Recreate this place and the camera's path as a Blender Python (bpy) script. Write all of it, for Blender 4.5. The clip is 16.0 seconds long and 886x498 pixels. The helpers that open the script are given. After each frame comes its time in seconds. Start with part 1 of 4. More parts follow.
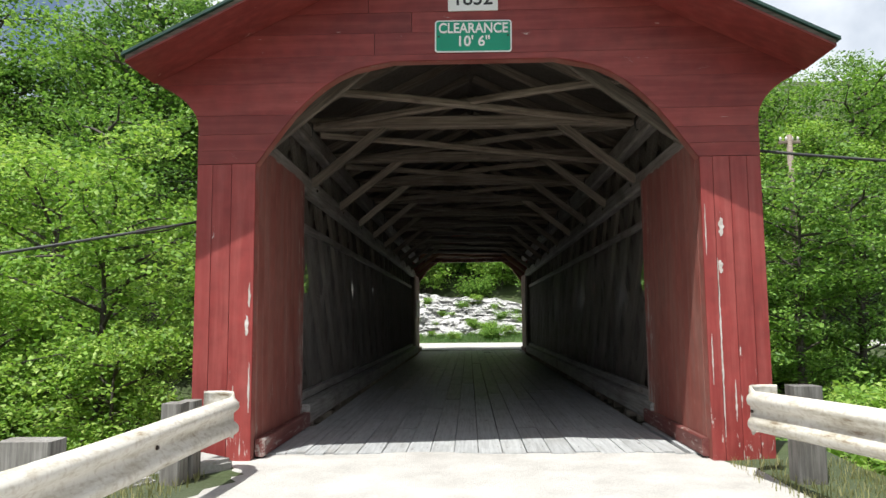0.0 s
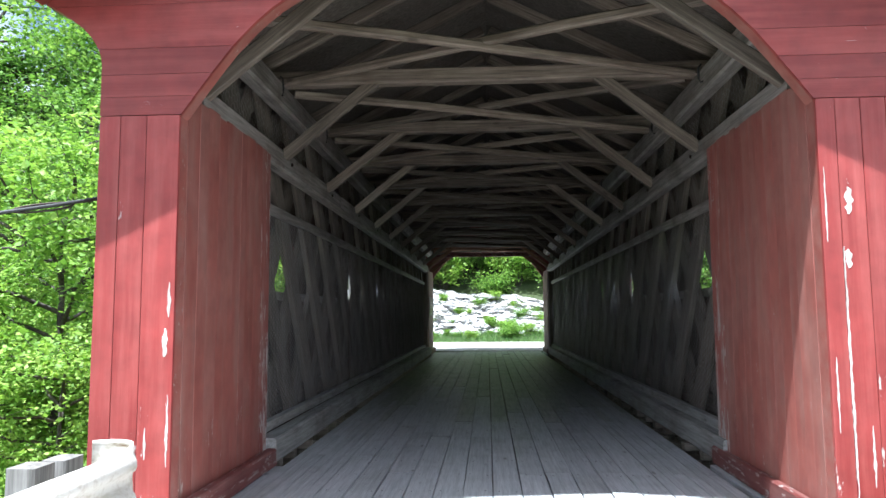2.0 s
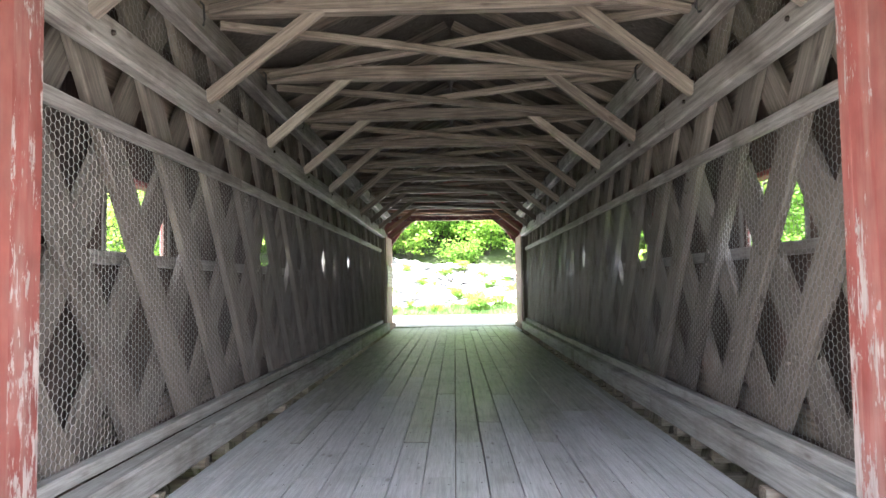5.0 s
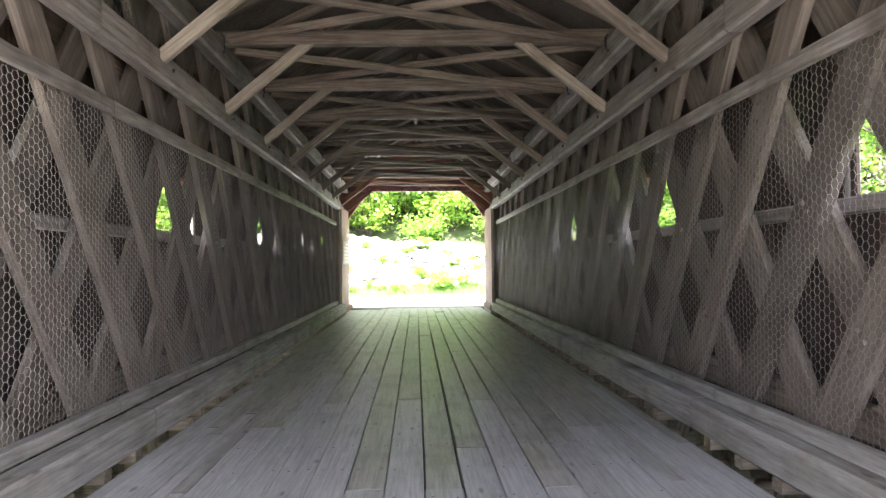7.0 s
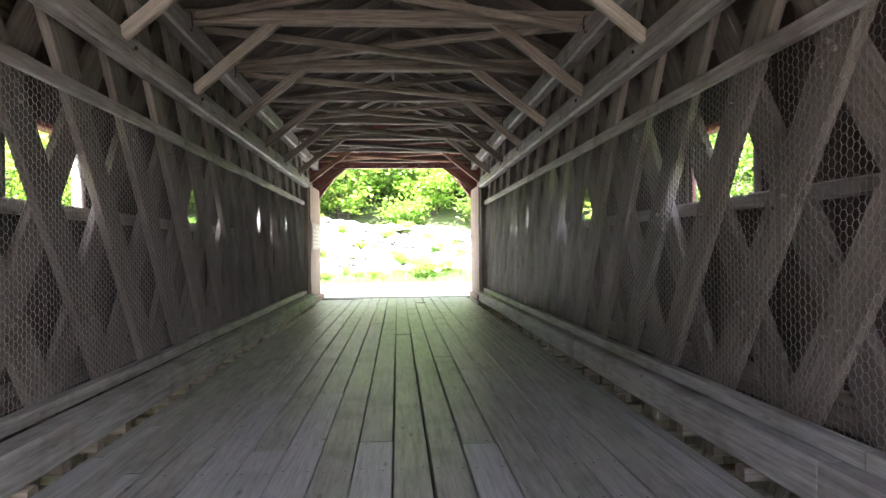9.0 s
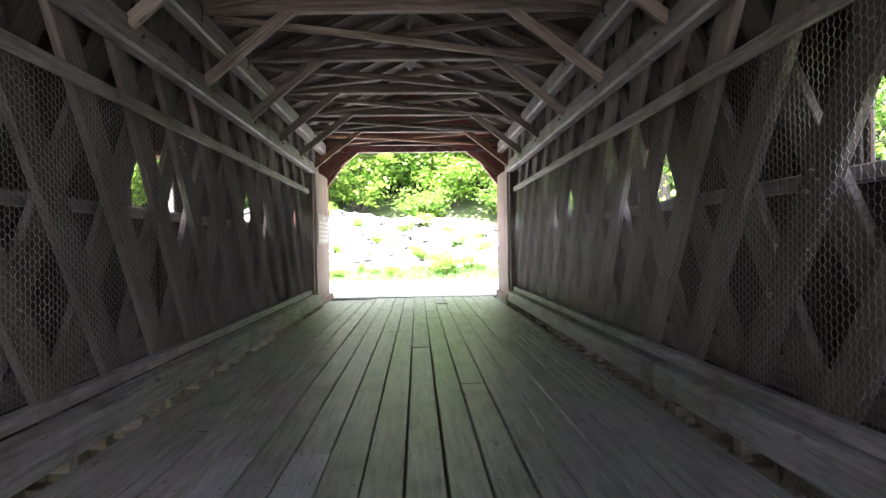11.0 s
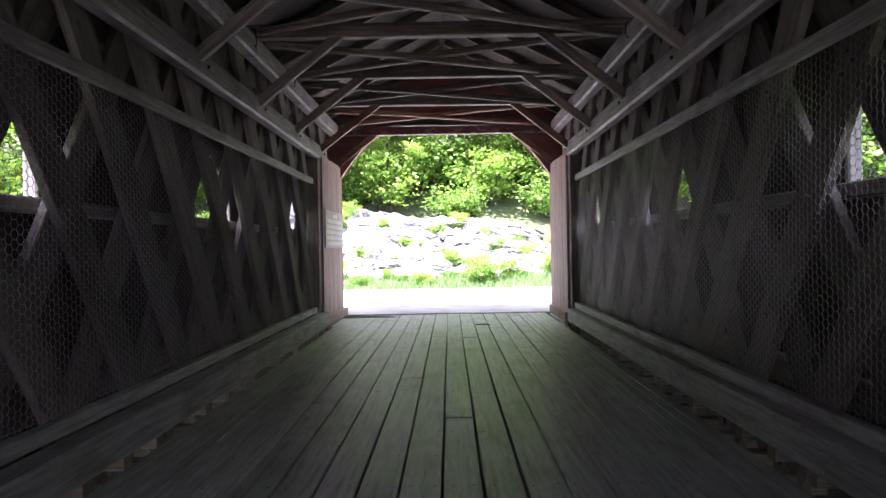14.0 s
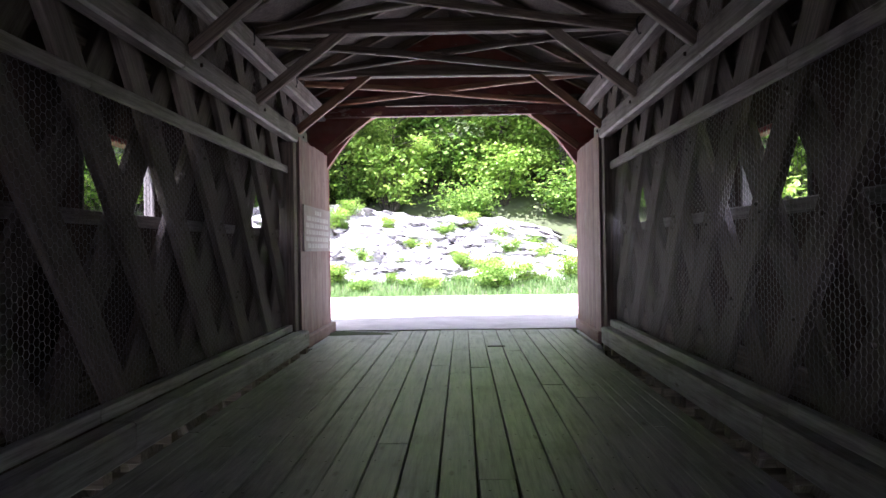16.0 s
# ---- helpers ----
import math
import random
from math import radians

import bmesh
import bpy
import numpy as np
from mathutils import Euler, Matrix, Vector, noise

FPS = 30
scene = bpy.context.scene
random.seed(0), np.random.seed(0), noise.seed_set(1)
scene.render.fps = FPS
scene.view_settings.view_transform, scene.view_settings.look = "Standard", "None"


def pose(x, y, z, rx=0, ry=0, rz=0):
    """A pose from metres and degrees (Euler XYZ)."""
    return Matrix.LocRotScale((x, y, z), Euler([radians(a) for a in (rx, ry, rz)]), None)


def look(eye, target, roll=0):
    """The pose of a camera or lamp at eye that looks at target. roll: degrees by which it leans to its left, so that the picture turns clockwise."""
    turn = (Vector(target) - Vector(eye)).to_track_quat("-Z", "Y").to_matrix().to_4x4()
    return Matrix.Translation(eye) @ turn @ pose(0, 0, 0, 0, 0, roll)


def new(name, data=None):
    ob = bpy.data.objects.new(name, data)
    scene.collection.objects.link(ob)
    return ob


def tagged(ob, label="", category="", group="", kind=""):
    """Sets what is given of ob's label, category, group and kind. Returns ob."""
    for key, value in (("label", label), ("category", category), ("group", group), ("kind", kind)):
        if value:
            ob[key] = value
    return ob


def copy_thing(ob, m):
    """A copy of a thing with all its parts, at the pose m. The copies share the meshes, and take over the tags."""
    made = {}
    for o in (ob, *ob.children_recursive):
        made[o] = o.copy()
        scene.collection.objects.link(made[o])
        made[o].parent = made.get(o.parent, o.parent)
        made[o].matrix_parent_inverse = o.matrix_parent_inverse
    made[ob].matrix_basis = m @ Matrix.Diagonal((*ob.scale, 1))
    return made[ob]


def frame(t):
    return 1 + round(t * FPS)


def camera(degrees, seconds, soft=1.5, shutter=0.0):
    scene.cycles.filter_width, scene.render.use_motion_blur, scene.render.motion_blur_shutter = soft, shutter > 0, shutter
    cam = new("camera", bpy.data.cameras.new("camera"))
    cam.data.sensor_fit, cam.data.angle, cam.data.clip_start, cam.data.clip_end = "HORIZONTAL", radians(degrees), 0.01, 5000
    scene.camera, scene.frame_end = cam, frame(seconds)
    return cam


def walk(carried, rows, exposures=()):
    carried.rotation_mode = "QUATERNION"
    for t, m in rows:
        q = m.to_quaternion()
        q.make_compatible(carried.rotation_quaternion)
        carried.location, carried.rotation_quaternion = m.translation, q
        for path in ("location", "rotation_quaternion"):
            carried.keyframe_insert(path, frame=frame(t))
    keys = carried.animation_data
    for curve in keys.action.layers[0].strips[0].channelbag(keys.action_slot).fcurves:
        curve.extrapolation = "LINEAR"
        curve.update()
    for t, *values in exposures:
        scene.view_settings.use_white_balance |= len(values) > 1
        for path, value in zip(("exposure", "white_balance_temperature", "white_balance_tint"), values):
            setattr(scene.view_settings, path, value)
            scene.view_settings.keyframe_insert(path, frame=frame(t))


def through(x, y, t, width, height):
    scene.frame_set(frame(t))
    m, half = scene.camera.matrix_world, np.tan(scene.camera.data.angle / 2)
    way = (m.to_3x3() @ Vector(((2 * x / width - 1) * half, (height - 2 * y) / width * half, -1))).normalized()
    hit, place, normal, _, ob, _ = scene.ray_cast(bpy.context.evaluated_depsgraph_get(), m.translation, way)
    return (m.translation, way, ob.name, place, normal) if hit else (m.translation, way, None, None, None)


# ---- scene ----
cam = camera(64.8, 16.0)
PATH = [
    (0, (-0.084, 0.514, 1.367), (-0.155, 2.502, 1.567), -0.5),
    (0.5, (-0.041, 1.055, 1.401), (-0.124, 3.044, 1.599), -0.4),
    (1, (-0.02, 1.574, 1.422), (-0.12, 3.561, 1.619), -0.6),
    (1.5, (0.006, 2.12, 1.468), (-0.106, 4.107, 1.658), -0.3),
    (2, (-0.025, 2.65, 1.505), (-0.15, 4.637, 1.692), -0.4),
    (2.5, (-0.002, 3.172, 1.521), (-0.123, 5.16, 1.706), -0.6),
    (3, (0.009, 3.729, 1.532), (-0.094, 5.717, 1.718), -0.5),
    (3.5, (0.065, 4.278, 1.538), (-0.024, 6.271, 1.68), -0.7),
    (4, (0.055, 4.838, 1.54), (-0.021, 6.833, 1.662), -0.5),
    (4.2, (0.059, 5.045, 1.531), (-0.008, 7.04, 1.652), -0.6),
    (6.3, (-0.065, 7.432, 1.423), (-0.028, 9.43, 1.495), -0.7),
    (6.5, (-0.049, 7.68, 1.405), (0.002, 9.678, 1.475), -0.7),
    (7, (-0.036, 8.216, 1.413), (0.041, 10.214, 1.459), -0.7),
    (7.5, (-0.005, 8.752, 1.389), (0.117, 10.748, 1.417), -0.7),
    (8, (0.029, 9.319, 1.403), (0.159, 11.315, 1.429), -0.6),
    (8.5, (0.033, 9.873, 1.397), (0.159, 11.869, 1.428), -0.7),
    (9, (0.05, 10.464, 1.408), (0.179, 12.46, 1.412), -0.6),
    (9.2, (0.04, 10.706, 1.427), (0.163, 12.702, 1.413), -0.6),
    (11.5, (0.121, 13.373, 1.367), (0.184, 15.372, 1.36), -0.9),
    (12, (0.131, 13.986, 1.384), (0.18, 15.985, 1.379), -0.8),
    (12.5, (0.104, 14.567, 1.392), (0.129, 16.567, 1.387), -1.0),
    (13, (0.113, 15.16, 1.413), (0.127, 17.16, 1.409), -0.9),
    (13.5, (0.064, 15.772, 1.419), (0.054, 17.772, 1.417), -0.9),
    (14, (0.073, 16.381, 1.423), (0.053, 18.38, 1.421), -1.0),
    (14.5, (0.067, 16.986, 1.438), (0.032, 18.986, 1.437), -0.9),
    (15, (0.115, 17.592, 1.45), (0.078, 19.591, 1.448), -1.0),
    (15.5, (0.13, 18.196, 1.461), (0.08, 20.195, 1.461), -0.9),
    (16, (0.176, 18.801, 1.463), (0.12, 20.8, 1.465), -0.9),
]
EXPOSURES = [(0.0, 0.47, 6250, 8), (1.5, 1.14, 5750, 8), (2.5, 1.93, 5450, 8), (3.0, 2.36, 5450, 8), (3.5, 2.84, 5500, 10), (4.2, 3.35, 5700, 12), (6.3, 4.0, 6250, 16), (7.0, 4.08, 6250, 18),
             (8.0, 4.12, 6200, 20), (9.2, 4.1, 6150, 22), (11.3, 3.86, 5900, 28), (13.0, 3.5, 5750, 34), (16.0, 2.72, 5650, 37)]
walk(cam, [(t, look(eye, target, roll)) for t, eye, target, roll in PATH], EXPOSURES)

# ---- world, sun ----
SUN_WAY = Vector((0.19, 0.34, -1.0)).normalized()
world = bpy.data.worlds.new("sky")
scene.world = world
world.use_nodes = True
wn = world.node_tree
wn.nodes.clear()
sky = wn.nodes.new("ShaderNodeTexSky")
sky.sky_type = "NISHITA"
sky.sun_disc = False
sky.sun_elevation = math.asin(-SUN_WAY.z)
sky.sun_rotation = math.atan2(-SUN_WAY.x, -SUN_WAY.y)
sky.air_density, sky.dust_density = 1.0, 4.0
back = wn.nodes.new("ShaderNodeBackground")
back.inputs["Strength"].default_value = 0.085
wout = wn.nodes.new("ShaderNodeOutputWorld")
# broken white cloud
cloud_at = wn.nodes.new("ShaderNodeTexCoord")
cloud = wn.nodes.new("ShaderNodeTexNoise")
cloud.inputs["Scale"].default_value, cloud.inputs["Detail"].default_value = 2.2, 7.0
cloud_cut = wn.nodes.new("ShaderNodeValToRGB")
cloud_cut.color_ramp.elements[0].position, cloud_cut.color_ramp.elements[1].position = 0.42, 0.58
cloud_mix = wn.nodes.new("ShaderNodeMixRGB")
cloud_mix.inputs["Color2"].default_value = (9.0, 9.2, 9.6, 1.0)
wn.links.new(cloud_at.outputs["Generated"], cloud.inputs["Vector"])
wn.links.new(cloud.outputs["Fac"], cloud_cut.inputs["Fac"])
wn.links.new(cloud_cut.outputs["Color"], cloud_mix.inputs["Fac"])
wn.links.new(sky.outputs[0], cloud_mix.inputs["Color1"])
wn.links.new(cloud_mix.outputs[0], back.inputs["Color"])
wn.links.new(back.outputs[0], wout.inputs["Surface"])
sun = new("sun", bpy.data.lights.new("sun", "SUN"))
sun.data.energy, sun.data.angle, sun.data.color = 5.0, radians(0.53), (1.0, 0.96, 0.9)
sun.matrix_world = look((0, 0, 30), Vector((0, 0, 30)) + SUN_WAY)

# ---- materials ----


class Nodes:
    """A small builder for node materials."""

    def __init__(self, name, rough=0.7):
        self.mat = bpy.data.materials.new(name)
        self.mat.use_nodes = True
        self.t = self.mat.node_tree
        self.bsdf = self.t.nodes["Principled BSDF"]
        self.out = self.t.nodes["Material Output"]
        self.bsdf.inputs["Roughness"].default_value = rough

    def add(self, kind, **values):
        n = self.t.nodes.new(kind)
        for key, value in values.items():
            n.inputs[key.replace("_", " ")].default_value = value
        return n

    def link(self, a, b):
        self.t.links.new(a, b)

    def coords(self, scale, spread=40.0):
        """Object coordinates, shifted at random from object to object."""
        tc = self.add("ShaderNodeTexCoord")
        info = self.add("ShaderNodeObjectInfo")
        mul = self.add("ShaderNodeVectorMath")
        mul.operation = "MULTIPLY_ADD"
        comb = self.add("ShaderNodeCombineXYZ")
        for i in range(3):
            self.link(info.outputs["Random"], comb.inputs[i])
        mul.inputs[1].default_value = (spread, spread * 0.7, spread * 1.3)
        self.link(comb.outputs[0], mul.inputs[0])
        self.link(tc.outputs["Object"], mul.inputs[2])
        mp = self.add("ShaderNodeMapping")
        mp.inputs["Scale"].default_value = scale
        self.link(mul.outputs[0], mp.inputs["Vector"])
        return mp.outputs[0], info.outputs["Random"], mul.outputs[0]

    def noise(self, vec, scale, detail=4.0, rough=0.55):
        n = self.add("ShaderNodeTexNoise", Scale=scale, Detail=detail, Roughness=rough)
        if vec is not None:
            self.link(vec, n.inputs["Vector"])
        return n.outputs["Fac"]

    def ramp(self, fac, stops):
        n = self.add("ShaderNodeValToRGB")
        el = n.color_ramp.elements
        while len(el) < len(stops):
            el.new(0.5)
        for e, (p, c) in zip(el, stops):
            e.position, e.color = p, (*c, 1.0) if len(c) == 3 else c
        self.link(fac, n.inputs["Fac"])
        return n.outputs["Color"]

    def mix(self, fac, a, b, mode="MIX"):
        n = self.add("ShaderNodeMix")
        n.data_type, n.blend_type = "RGBA", mode
        for value, name in ((fac, "Factor_Float"), (a, "A_Color"), (b, "B_Color")):
            sock = next(s for s in n.inputs if s.identifier == name)
            if isinstance(value, (int, float)):
                sock.default_value = value
            elif isinstance(value, tuple):
                sock.default_value = (*value, 1.0)
            else:
                self.link(value, sock)
        return next(s for s in n.outputs if s.identifier == "Result_Color")

    def maths(self, op, a, b, clamp=False):
        n = self.add("ShaderNodeMath")
        n.operation, n.use_clamp = op, clamp
        for value, sock in ((a, n.inputs[0]), (b, n.inputs[1])):
            if isinstance(value, (int, float)):
                sock.default_value = value
            else:
                self.link(value, sock)
        return n.outputs[0]

    def bump(self, height, strength=0.4, distance=0.01):
        n = self.add("ShaderNodeBump", Strength=strength, Distance=distance)
        self.link(height, n.inputs["Height"])
        self.link(n.outputs[0], self.bsdf.inputs["Normal"])

    def colour(self, c):
        self.link(c, self.bsdf.inputs["Base Color"])


def grey(v):
    return (v, v, v)


def wood(name, dark, mid, light, rough=0.8, grain=26.0, stain=(0.5, 0.45, 0.4), vary=0.5):
    """Weathered timber with its grain along local x."""
    m = Nodes(name, rough)
    vec, rnd, raw = m.coords((1.0, grain, grain))
    g = m.noise(vec, 1.6, 6.0, 0.65)
    fine = m.noise(vec, 6.0, 3.0, 0.6)
    col = m.ramp(g, [(0.28, dark), (0.5, mid), (0.72, light)])
    col = m.mix(0.35, col, m.ramp(fine, [(0.3, grey(0.35)), (0.65, grey(1.0))]), "MULTIPLY")
    blot = m.noise(raw, 1.7, 4.0)
    col = m.mix(m.ramp(blot, [(0.5, grey(0)), (0.72, grey(0.75))]), col, m.mix(1.0, col, stain, "MULTIPLY"))
    tone = m.ramp(rnd, [(0.0, grey(1.0 - vary)), (1.0, grey(1.0))])
    col = m.mix(1.0, col, tone, "MULTIPLY")
    knots = m.add("ShaderNodeTexVoronoi", Scale=1.0)
    mp = m.add("ShaderNodeMapping")
    mp.inputs["Scale"].default_value = (1.6, 5.0, 5.0)
    m.link(raw, mp.inputs["Vector"])
    m.link(mp.outputs[0], knots.inputs["Vector"])
    col = m.mix(m.ramp(knots.outputs["Distance"], [(0.05, grey(0.8)), (0.12, grey(0.0))]), col, m.mix(1.0, col, (0.35, 0.3, 0.26), "MULTIPLY"))
    m.colour(col)
    m.bump(m.maths("ADD", g, m.maths("MULTIPLY", fine, 0.5)), 0.45, 0.006)
    return m.mat


def paint(name, deep, bright, bare, peel, fade=(0.40, 0.16, 0.13), rough=0.55, grain=14.0, splash=0.0, vary=0.22):
    """Old paint on boards, peeling along the grain (local x). peel: how much is gone, 0 to 1."""
    m = Nodes(name, rough)
    vec, rnd, raw = m.coords((1.0, grain, grain))
    big = m.noise(raw, 1.3, 4.0)
    col = m.ramp(big, [(0.3, deep), (0.7, bright)])
    streak = m.noise(vec, 0.9, 5.0, 0.6)
    col = m.mix(m.ramp(streak, [(0.42, grey(0.0)), (0.72, grey(0.75))]), col, fade)
    col = m.mix(0.6, col, m.ramp(m.noise(raw, 6.0, 5.0), [(0.3, grey(0.7)), (0.7, grey(1.15))]), "MULTIPLY")
    tone = m.ramp(rnd, [(0.0, grey(1.0 - vary)), (1.0, grey(1.0))])
    col = m.mix(1.0, col, tone, "MULTIPLY")
    flake_at = m.add("ShaderNodeMapping")
    flake_at.inputs["Scale"].default_value = (2.6, 9.0, 9.0)
    m.link(raw, flake_at.inputs["Vector"])
    flakes = m.noise(flake_at.outputs[0], 1.6, 9.0, 0.72)
    chips = m.maths("MAXIMUM", flakes, m.maths("SUBTRACT", m.noise(vec, 1.5, 9.0, 0.72), 0.02))
    where = m.noise(raw, 2.1, 3.0)
    gone = m.maths("ADD", chips, m.maths("MULTIPLY", where, 0.35))
    if splash:
        # boards peel most on their lowest metre and a half, where rain splashes up
        split = m.add("ShaderNodeSeparateXYZ")
        m.link(m.add("ShaderNodeTexCoord").outputs["Object"], split.inputs[0])
        foot = m.add("ShaderNodeMapRange")
        foot.inputs["From Min"].default_value, foot.inputs["From Max"].default_value = 0.2, 2.4
        foot.inputs["To Min"].default_value, foot.inputs["To Max"].default_value = splash, -splash
        m.link(split.outputs["X"], foot.inputs["Value"])
        gone = m.maths("ADD", gone, foot.outputs[0])
    edge = 0.97 - 0.2 * peel
    mask = m.ramp(gone, [(edge, grey(0.0)), (edge + 0.02, grey(1.0))])
    under = m.ramp(m.noise(vec, 5.0, 4.0), [(0.3, tuple(c * 0.6 for c in bare)), (0.7, bare)])
    m.colour(m.mix(mask, col, under))
    fine = m.noise(vec, 5.0, 5.0, 0.6)
    m.bump(m.maths("SUBTRACT", fine, mask), 0.35, 0.004)
    return m.mat


def ground_mat(name, stops, scale, fine_scale, rough=0.9, bump=0.02, patch=None):
    m = Nodes(name, rough)
    tc = m.add("ShaderNodeTexCoord").outputs["Object"]
    a = m.noise(tc, scale, 6.0, 0.6)
    b = m.noise(tc, fine_scale, 3.0, 0.7)
    col = m.ramp(a, stops)
    col = m.mix(0.5, col, m.ramp(b, [(0.3, grey(0.45)), (0.65, grey(1.0))]), "MULTIPLY")
    if patch:
        col = m.mix(m.ramp(m.noise(tc, 0.6, 5.0), [(0.45, grey(0)), (0.6, grey(1))]), col, patch)
    m.colour(col)
    m.bump(m.maths("ADD", a, b), 0.7, bump)
    return m.mat


def leaf_mat(name, dark, mid, light, through=0.45):
    """Leaves that let light through; colour varies leaf by leaf."""
    m = Nodes(name, 0.5)
    geo = m.add("ShaderNodeNewGeometry")
    info = m.add("ShaderNodeObjectInfo")
    col = m.ramp(geo.outputs["Random Per Island"], [(0.0, dark), (0.5, mid), (1.0, light)])
    col = m.mix(1.0, col, m.ramp(info.outputs["Random"], [(0.0, (0.72, 0.8, 0.7)), (1.0, (1.0, 1.0, 1.0))]), "MULTIPLY")
    m.colour(col)
    m.bsdf.inputs["Specular IOR Level"].default_value = 0.35
    tr = m.add("ShaderNodeBsdfTranslucent")
    m.link(m.mix(1.0, col, (1.0, 1.0, 0.7), "MULTIPLY"), tr.inputs["Color"])
    ms = m.add("ShaderNodeMixShader", Fac=through)
    m.link(m.bsdf.outputs[0], ms.inputs[1])
    m.link(tr.outputs[0], ms.inputs[2])
    m.link(ms.outputs[0], m.out.inputs["Surface"])
    return m.mat


def plain(name, c, rough=0.5, metal=0.0, vary=0.25, scale=6.0):
    """A plain surface with a little dirt."""
    m = Nodes(name, rough)
    m.bsdf.inputs["Metallic"].default_value = metal
    tc = m.add("ShaderNodeTexCoord").outputs["Object"]
    n = m.noise(tc, scale, 5.0, 0.6)
    m.colour(m.ramp(n, [(0.3, tuple(x * (1 - vary) for x in c)), (0.7, c)]))
    m.bump(n, 0.15, 0.003)
    return m.mat


TIMBER = wood("weathered_timber", (0.082, 0.064, 0.049), (0.225, 0.178, 0.136), (0.381, 0.314, 0.248), 0.7, vary=0.5)
LATTICE = wood("lattice_timber", (0.105, 0.086, 0.069), (0.2, 0.169, 0.138), (0.3, 0.256, 0.212), 0.85, vary=0.4)
CHORD = wood("chord_timber", (0.147, 0.130, 0.113), (0.316, 0.284, 0.254), (0.474, 0.438, 0.400), 0.6, 20.0, (0.34, 0.3, 0.26), 0.3)
PALE = wood("pale_timber", (0.20, 0.17, 0.13), (0.33, 0.28, 0.22), (0.45, 0.39, 0.31), 0.8, vary=0.3)
DECK = wood("deck_plank", (0.33, 0.336, 0.333), (0.485, 0.494, 0.492), (0.60, 0.61, 0.607), 0.48, 22.0, (0.72, 0.7, 0.66), 0.14)
# older, worn far planks, also darkened to stand in for dimmer light there
DECK_OLD_DIM = wood("worn_deck_plank", (0.2, 0.2, 0.175), (0.385, 0.383, 0.345), (0.50, 0.495, 0.45), 0.42, 16.0, (0.55, 0.57, 0.45), 0.14)
KERBWOOD = wood("kerb_timber", (0.2, 0.195, 0.175), (0.39, 0.38, 0.35), (0.53, 0.515, 0.485), 0.65, 18.0, vary=0.2)
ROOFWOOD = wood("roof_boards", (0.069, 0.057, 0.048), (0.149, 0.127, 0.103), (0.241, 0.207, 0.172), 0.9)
POSTWOOD = wood("grey_post", (0.13, 0.125, 0.115), (0.30, 0.285, 0.26), (0.46, 0.44, 0.41), 0.85, 18.0)
# inner siding: the shade behind the lattice is put into this dark colour
SIDING_SHADED = wood("siding_boards", (0.05, 0.032, 0.025), (0.105, 0.068, 0.052), (0.17, 0.115, 0.088), 0.9)
# portal red, darkened so the colour carries the shade under the roof overhang
RED_SHADED = paint("red_paint", (0.18, 0.021, 0.018), (0.265, 0.037, 0.031), (0.58, 0.48, 0.43), 0.5, (0.33, 0.07, 0.058))
RED_WORN = paint("worn_red_paint", (0.225, 0.06, 0.045), (0.295, 0.09, 0.069), (0.44, 0.35, 0.30), 0.6, (0.29, 0.16, 0.13), 0.6, 5.0, 0.03, 0.08)
RED_DARK = paint("dirty_red_paint", (0.13, 0.03, 0.026), (0.2, 0.05, 0.042), (0.40, 0.34, 0.31), 1.1, (0.27, 0.14, 0.12))
RED_PEEL = paint("peeling_red_paint", (0.24, 0.06, 0.045), (0.32, 0.09, 0.07), (0.48, 0.40, 0.36), 1.15, (0.36, 0.22, 0.185), 0.65, 9.0, 0.04)
# same red at its sunlit tone, with real chips, for the posts
RED_POST = paint("chipped_red_paint", (0.22, 0.028, 0.024), (0.32, 0.046, 0.04), (0.66, 0.60, 0.55), 0.62, (0.36, 0.085, 0.072), splash=0.07, vary=0.12)
PINK = paint("faded_red_paint", (0.26, 0.14, 0.12), (0.36, 0.22, 0.20), (0.40, 0.34, 0.31), 0.8, (0.42, 0.30, 0.28), 0.7)
NOTICE = paint("weathered_notice", (0.40, 0.33, 0.31), (0.50, 0.43, 0.41), (0.36, 0.30, 0.27), 0.6, (0.46, 0.35, 0.33), 0.7)
GREEN_ROOF = plain("green_metal_roof", (0.02, 0.06, 0.045), 0.45)
GRAVEL = ground_mat("pale_gravel", [(0.3, (0.42, 0.40, 0.37)), (0.7, (0.62, 0.60, 0.56))], 1.5, 60.0, 0.95, 0.02)
EARTH = ground_mat("grassy_earth", [(0.3, (0.04, 0.05, 0.02)), (0.6, (0.07, 0.10, 0.03)), (0.8, (0.12, 0.11, 0.065))], 0.8, 14.0, 0.95, 0.05, (0.06, 0.075, 0.035))
ROCK = ground_mat("grey_rock", [(0.25, (0.26, 0.255, 0.25)), (0.5, (0.52, 0.51, 0.50)), (0.75, (0.68, 0.67, 0.66))], 1.3, 9.0, 0.85, 0.08)
CONCRETE = ground_mat("old_concrete", [(0.3, (0.28, 0.27, 0.25)), (0.7, (0.45, 0.44, 0.41))], 2.0, 30.0, 0.9, 0.01)
LEAF_A = leaf_mat("maple_leaves", (0.080, 0.164, 0.033), (0.190, 0.351, 0.064), (0.351, 0.526, 0.117))
LEAF_B = leaf_mat("ash_leaves", (0.063, 0.140, 0.033), (0.137, 0.269, 0.061), (0.252, 0.409, 0.105))
LEAF_C = leaf_mat("young_leaves", (0.137, 0.257, 0.040), (0.292, 0.480, 0.080), (0.480, 0.620, 0.152))
GRASS = leaf_mat("grass_blades", (0.08, 0.16, 0.04), (0.15, 0.29, 0.08), (0.30, 0.40, 0.16), 0.3)
